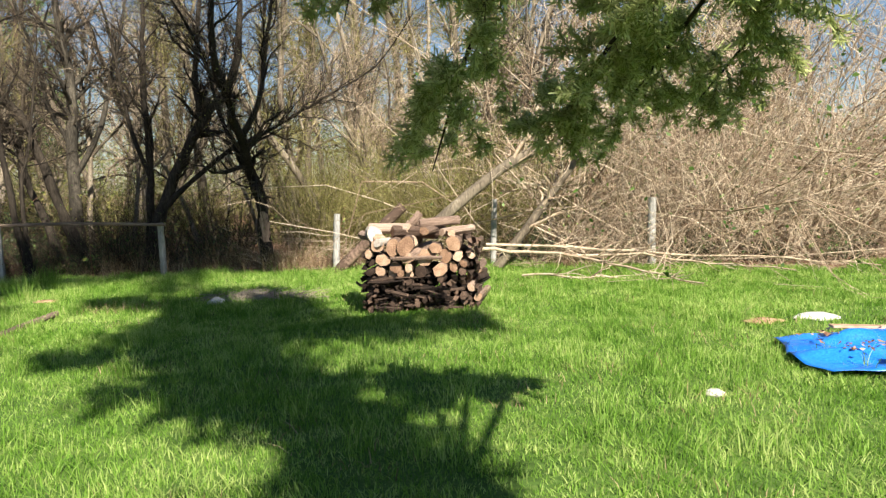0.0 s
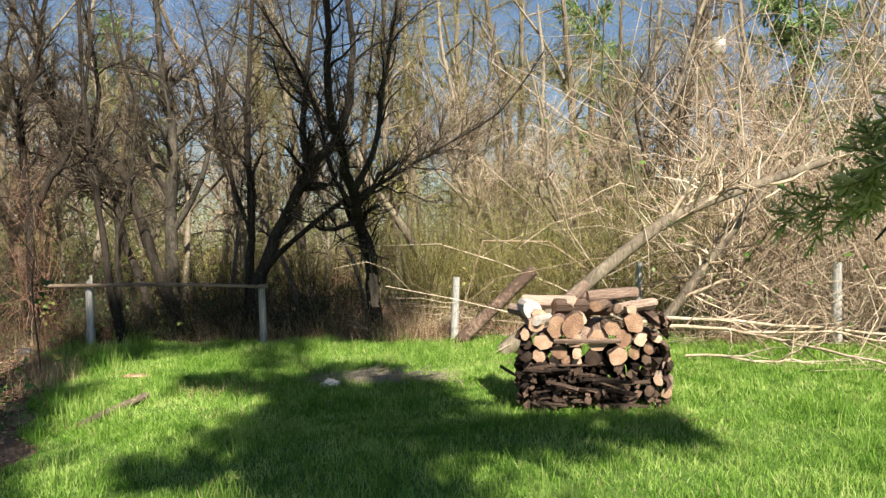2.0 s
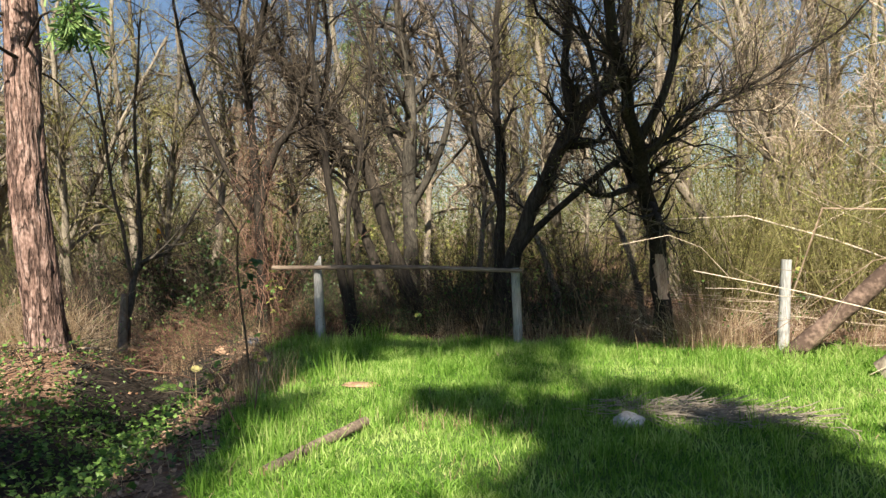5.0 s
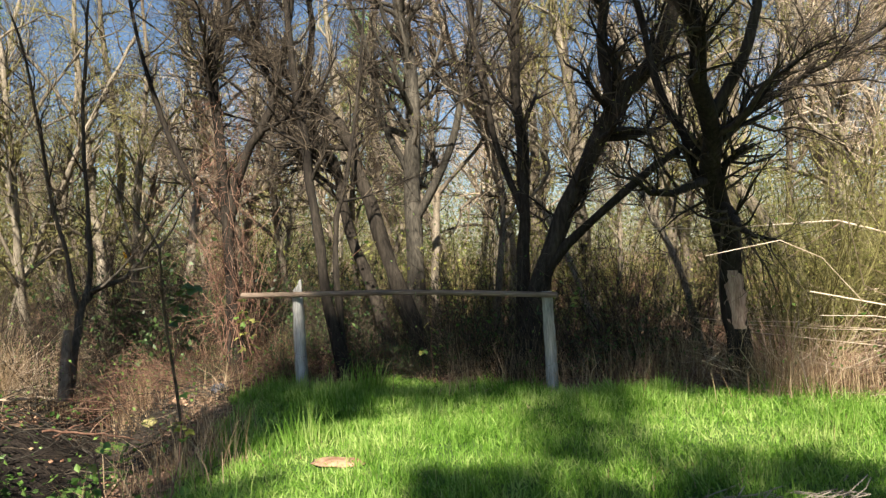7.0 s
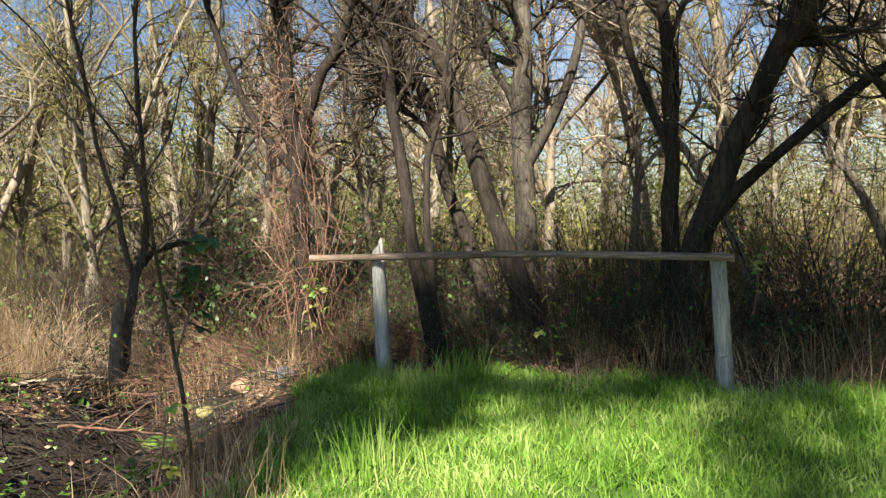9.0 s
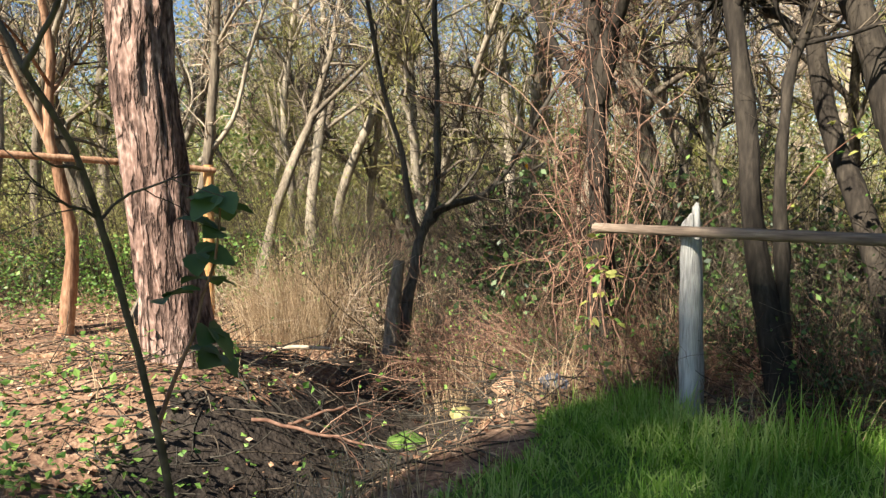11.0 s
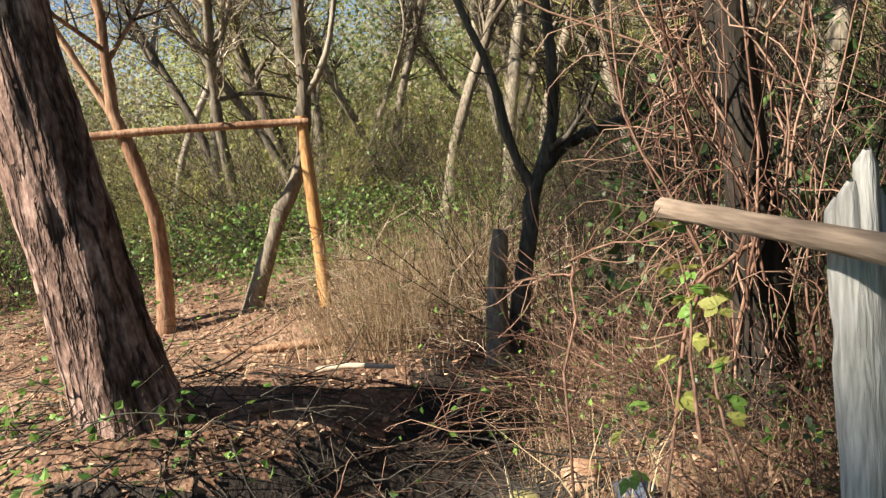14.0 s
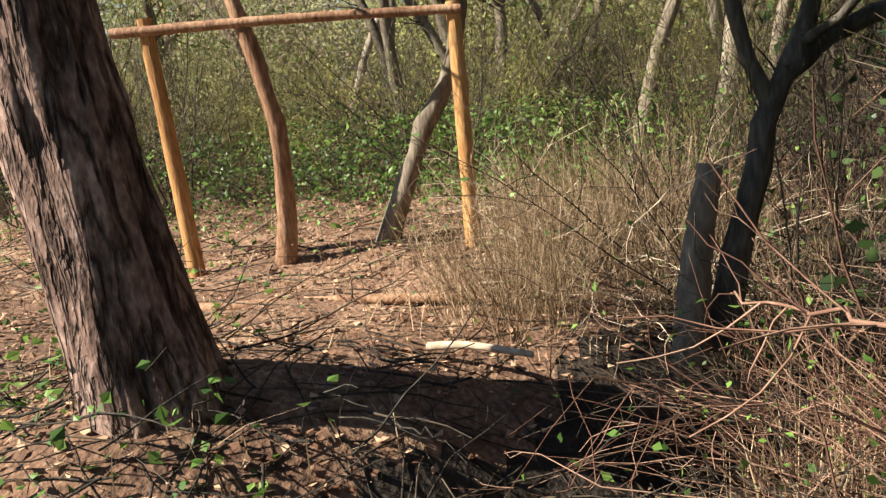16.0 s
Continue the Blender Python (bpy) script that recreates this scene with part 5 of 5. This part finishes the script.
stone(-3.1, 10.1, (0.125, 0.085), 160, "white chalky stone lying in shaded grass", 0.75)
stone(1.58, 4.8, (0.07, 0.05), 161, "small pale stone half sunk in the grass", 0.7)
stone(3.9, 7.5, (0.26, 0.13), 162, "flat pale grey stone beside the tarpaulin", 0.35)
stone(3.25, 7.35, (0.22, 0.12), 163, "low sandy stone showing through grass", 0.3, material=M_FLAKE)
stone(4.9, 7.3, (0.3, 0.16), 164, "low sandy stone showing through grass", 0.3, material=M_FLAKE)
stone(-8.95, 14.0, (0.13, 0.08), 165, "faded blue-grey rag crumpled on the ditch bank", 0.8, "rag", M_RAG)
stone(-5.80, 11.15, (0.19, 0.12), 170, "bare patch of pale sandy soil in the grass", 0.16, "soil_mound", M_FLAKE)
stone(-9.75, 13.75, (0.10, 0.08), 166, "mossy stone in the ditch", 0.8, material=M_OLIVETWIG)
stone(-9.45, 13.95, (0.12, 0.09), 167, "ochre stone in the ditch side", 0.8, material=M_FLAKE)
stone(-10.05, 13.45, (0.20, 0.14), 168, "mossy tussock on the ditch edge", 0.5, "mossy_tussock", M_TURF)


def tarp():
    n, m = 70, 44
    u, v = np.meshgrid(np.linspace(0, 1, n), np.linspace(0, 1, m))
    lx, ly = 2.62 + 0.14 * v - 0.10 * np.sin(v * 5), 5.05 + 1.35 * v
    rx, ry = 6.2 + 0.2 * v, 4.35 + 2.6 * v
    x, y = lx + (rx - lx) * u, ly + (ry - ly) * u
    edge = np.minimum(np.minimum(u * 6, (1 - u) * 6), np.minimum(v * 4, (1 - v) * 4)).clip(0, 1)
    fold = 0.10 * np.abs(ripple(x * 0.8, y * 2.2, 2.6)) + 0.05 * np.abs(ripple(x + y, y, 6.5)) + 0.05 * np.exp(-((v - 0.75) / 0.08) ** 2) + 0.05 * np.exp(-((v - 0.35 - 0.1 * u) / 0.06) ** 2)
    z = height(x, y) + 0.05 + fold * (0.35 + 0.65 * edge)
    i = (np.arange(m - 1)[:, None] * n + np.arange(n - 1)[None]).ravel()
    g = Geo()
    g.add(np.stack([x, y, z], -1), np.stack([i, i + 1, i + n + 1, i + n], -1))
    ob = solo("tarpaulin", g, [M_TARP], "crumpled bright blue plastic tarpaulin spread on grass", "tarpaulin")
    s = ob.modifiers.new("thickness", 'SOLIDIFY')
    s.thickness = 0.004


tarp()


def tarp_debris():
    rng = np.random.RandomState(151)
    g = Geo()
    n = 260
    u = rng.rand(n)
    x, y = 2.9 + 3.0 * u, 5.35 + 0.25 * np.sin(u * 7) + rng.normal(0, 0.09, n) + 0.6 * (rng.rand(n) < 0.4)
    leaves(g, np.stack([x, y, height(x, y) + 0.17 + rng.uniform(0, 0.03, n)], -1), 0.06, rng, flat=0.7)
    solo("tarpaulin_debris", g, [M_FLAKE], "brown leaves and bark scraps lying on the tarpaulin", "debris", "stuff", smooth=False)


tarp_debris()
for x, y, ln, turn, seed in ((3.75, 6.15, 0.9, 82, 1), (3.5, 5.05, 0.7, 75, 2)):
    bm = bmesh.new()
    bmesh.ops.create_cube(bm, size=1.0)
    bmesh.ops.scale(bm, verts=bm.verts, vec=(0.11, ln, 0.024))
    bmesh.ops.bevel(bm, geom=bm.edges[:], offset=0.004, segments=1, affect='EDGES')
    me = bpy.data.meshes.new("plank")
    bm.to_mesh(me)
    bm.free()
    me.materials.append(M_CUT)
    ob = tagged(new("plank", me), "short raw wooden plank lying on the tarpaulin", "plank", "planks on the tarpaulin")
    ob.matrix_basis = pose(x, y, 0.17, 2, 1, turn)

# ---- vines and sprigs ----
def vine_tangle():
    rng = np.random.RandomState(170)
    g = Geo()
    n = 460                                            # short ends that stick out
    h = rng.uniform(0.5, 3.6, n)
    a = rng.uniform(0, 2 * math.pi, n)
    st = np.stack([-9.15 + 0.16 * np.cos(a), 14.6 + 0.16 * np.sin(a), h], -1)
    way = np.stack([np.cos(a) * 0.7, np.sin(a) * 0.7, rng.uniform(-1.0, 0.6, n)], -1)
    p = walk_out(st, way, rng.uniform(0.2, 0.8, n), 8, rng, 0.42, -0.18)
    tubes(g, p, np.linspace(1, 0.5, 8)[None] * rng.uniform(0.0015, 0.004, n)[:, None], 3)
    n = 40                                             # strands that climb the trunk
    a = rng.uniform(0, 2 * math.pi, n)
    rad = rng.uniform(0.13, 0.24, n)
    st = np.stack([-9.15 + rad * np.cos(a), 14.66 + rad * np.sin(a), rng.uniform(0.0, 1.2, n)], -1)
    p = walk_out(st, np.stack([rng.normal(0, 0.1, n), rng.normal(0, 0.1, n), np.ones(n)], -1), rng.uniform(0.8, 2.0, n), 12, rng, 0.16, 0.0)
    tubes(g, p, np.linspace(1, 0.5, 12)[None] * rng.uniform(0.003, 0.008, n)[:, None], 4)
    solo("dead_vine_tangle", g, [M_REDVINE], "reddish dead vines hanging in a tangle round a trunk", "vine", "stuff")


vine_tangle()


def lobes(g, at, size, rng):
    """One leaf of three toothed, folded leaflets."""
    up = unit(np.array([rng.normal(0, 0.5), rng.normal(0, 0.5), 1.0]))
    turn0 = rng.uniform(0, 2 * math.pi)
    u = unit(np.cross(up, (math.cos(turn0), math.sin(turn0), 0.1)))
    w = np.cross(up, u)
    for k, big in ((-1, 0.8), (0, 1.0), (1, 0.8)):
        d = u * math.cos(k * 1.1) + w * math.sin(k * 1.1)
        e = np.cross(up, d)
        t = np.linspace(0, 1, 9)
        half = 0.36 * np.sin(np.pi * t ** 0.8) ** 0.8 * (1 + 0.16 * (np.arange(9) % 2))
        half[-1] = 0
        mid = at + (t[:, None] * d + (-0.22 * t ** 2)[:, None] * up) * size * big
        left = mid + (half[:, None] * e + (0.28 * half)[:, None] * up) * size * big
        right = mid + (-half[:, None] * e + (0.28 * half)[:, None] * up) * size * big
        i = np.arange(8)
        g.add(np.concatenate([left, mid, right]), np.concatenate([np.stack([i, i + 1, i + 10, i + 9], -1), np.stack([i + 9, i + 10, i + 19, i + 18], -1)]))


def sprig(at, way, length, count, seed, leaf, fresh=True):
    rng = np.random.RandomState(seed)
    ob = thing("bramble_sprig", at, "leafy bramble cane with fresh light green leaves" if fresh else "dark leathery evergreen sprig beside a bare sapling", "bramble", "leafy sprigs")
    p = walk_out(np.array([at]), np.array([way], float), np.array([length]), 8, rng, 0.12, -0.06)
    g = Geo()
    tubes(g, p, np.linspace(0.007, 0.003, 8)[None], 5)
    part("cane", g, [M_REDVINE], ob)
    for i in range(count):
        q = p[0, rng.randint(2, 8)] + rng.normal(0, 0.05, 3)
        g = Geo()
        lobes(g, q, leaf, rng)
        part("leaf", g, [(M_BUD if i % 3 else M_LEAF) if fresh else M_IVY], ob)


sprig((-8.5, 14.05, 0.35), (-0.2, 0.08, 1), 0.6, 16, 180, 0.06)
sprig((-8.3, 14.1, 0.1), (-0.35, 0.1, 1), 0.8, 12, 181, 0.05)
sprig((-8.2, 13.85, 0.0), (-0.4, -0.2, 0.8), 0.5, 10, 182, 0.05)
sprig((-6.2, 9.9, 0.0), (-0.2, 0.5, 0.9), 0.9, 12, 183, 0.05)
sprig((-7.0, 10.93, 0.65), (-0.2, 0.25, 1), 0.65, 9, 190, 0.11, False)
sprig((-6.0, 9.4, 0.0), (-0.5, 0.1, 0.8), 0.8, 10, 184, 0.06)
sprig((-4.75, 14.3, 0.55), (0.1, -0.05, 1), 0.6, 14, 187, 0.055)
sprig((-1.65, 14.3, 0.7), (0.0, 0.0, 1), 0.55, 12, 188, 0.05)
sprig((-6.4, 14.5, 0.1), (0.2, -0.2, 1), 0.8, 8, 185, 0.06)
sprig((-8.0, 14.9, 0.9), (0.4, 0.1, 0.8), 1.0, 16, 186, 0.045)


def dead_branch(pts, r, seed, label):
    rng = np.random.RandomState(seed)
    ob = thing("dead_branch", pts[0], label, "branch", "dead branches on the bank")
    p = smooth_path(pts, 14) + rng.normal(0, 0.008, (14, 3))
    rr = np.linspace(r, r * 0.4, 14)
    g = Geo()
    tubes(g, p, rr, 6)
    part("stem", g, [M_REDVINE], ob)
    t, tr = sprout(p[None], rr[None], 12, rng, (0.15, 0.5), 5, angle=(25, 60), lo=0.15, lift=-0.05)
    g = Geo()
    tubes(g, t, tr, 3)
    tagged(part("twig_spray", g, [M_REDVINE], ob), kind="stuff")


# ---- far marks ----
def utility_pole(x, y):
    z = float(height(x, y))
    ob = thing("utility_pole", (x, y, z), "distant grey wooden utility pole with a white transformer", "utility pole")
    g = Geo()
    tubes(g, np.array([(x, y, z - 0.3), (x, y, 5), (x, y, 10.6)]), [0.15, 0.13, 0.10], 10)
    part("shaft", g, [M_GREYBARK], ob)
    g = Geo()
    tubes(g, np.array([(x + 0.3, y - 0.25, 8.9), (x + 0.3, y - 0.25, 8.92), (x + 0.3, y - 0.25, 9.55), (x + 0.3, y - 0.25, 9.6)]), [0.02, 0.26, 0.26, 0.02], 14)
    part("transformer", g, [M_WHITE], ob, "white transformer can")
    g = Geo()
    tubes(g, np.array([(x - 0.7, y, 10.1), (x + 0.5, y, 10.45)]), [0.06, 0.06], 4)
    part("crossarm", g, [M_DARKBARK], ob)


utility_pole(8.33, 32.0)
g = Geo()
leaves(g, np.array([(-13.4, 17.4, 1.62), (-13.42, 17.42, 1.55), (-13.36, 17.4, 1.7), (-13.3, 17.38, 1.66)]), 0.16, np.random.RandomState(3), slim=0.8)
solo("yellow_leaves", g, [M_YELLOW], "bright yellow leaf cluster hanging among bare twigs", "leaves", smooth=False)
dead_branch([(-8.45, 13.60, -0.05), (-8.58, 13.68, 0.55), (-8.77, 13.80, 0.84), (-8.84, 13.81, 0.89), (-8.68, 13.86, 0.96), (-8.40, 14.0, 1.0)], 0.005, 190, "reddish dead forked branch rising from the ditch bank")
dead_branch([(-8.80, 13.81, 0.87), (-9.0, 13.77, 0.83), (-9.25, 13.73, 0.77), (-9.5, 13.75, 0.7)], 0.004, 194, "thin reddish dead twig reaching over the ditch")
dead_branch([(-9.2, 14.9, 0.85), (-9.0, 14.4, 0.75), (-8.75, 14.15, 0.62), (-8.5, 13.9, 0.1)], 0.012, 191, "reddish dead cane leaning on the bank")
dead_branch([(-9.7, 12.3, -0.25), (-9.75, 12.7, -0.2), (-9.9, 13.1, -0.35)], 0.014, 192, "dead forked stick lying in the ditch")
dead_branch([(-9.5, 12.0, -0.1), (-9.2, 12.5, -0.25), (-9.1, 12.9, -0.4)], 0.014, 193, "dead forked stick lying in the ditch")
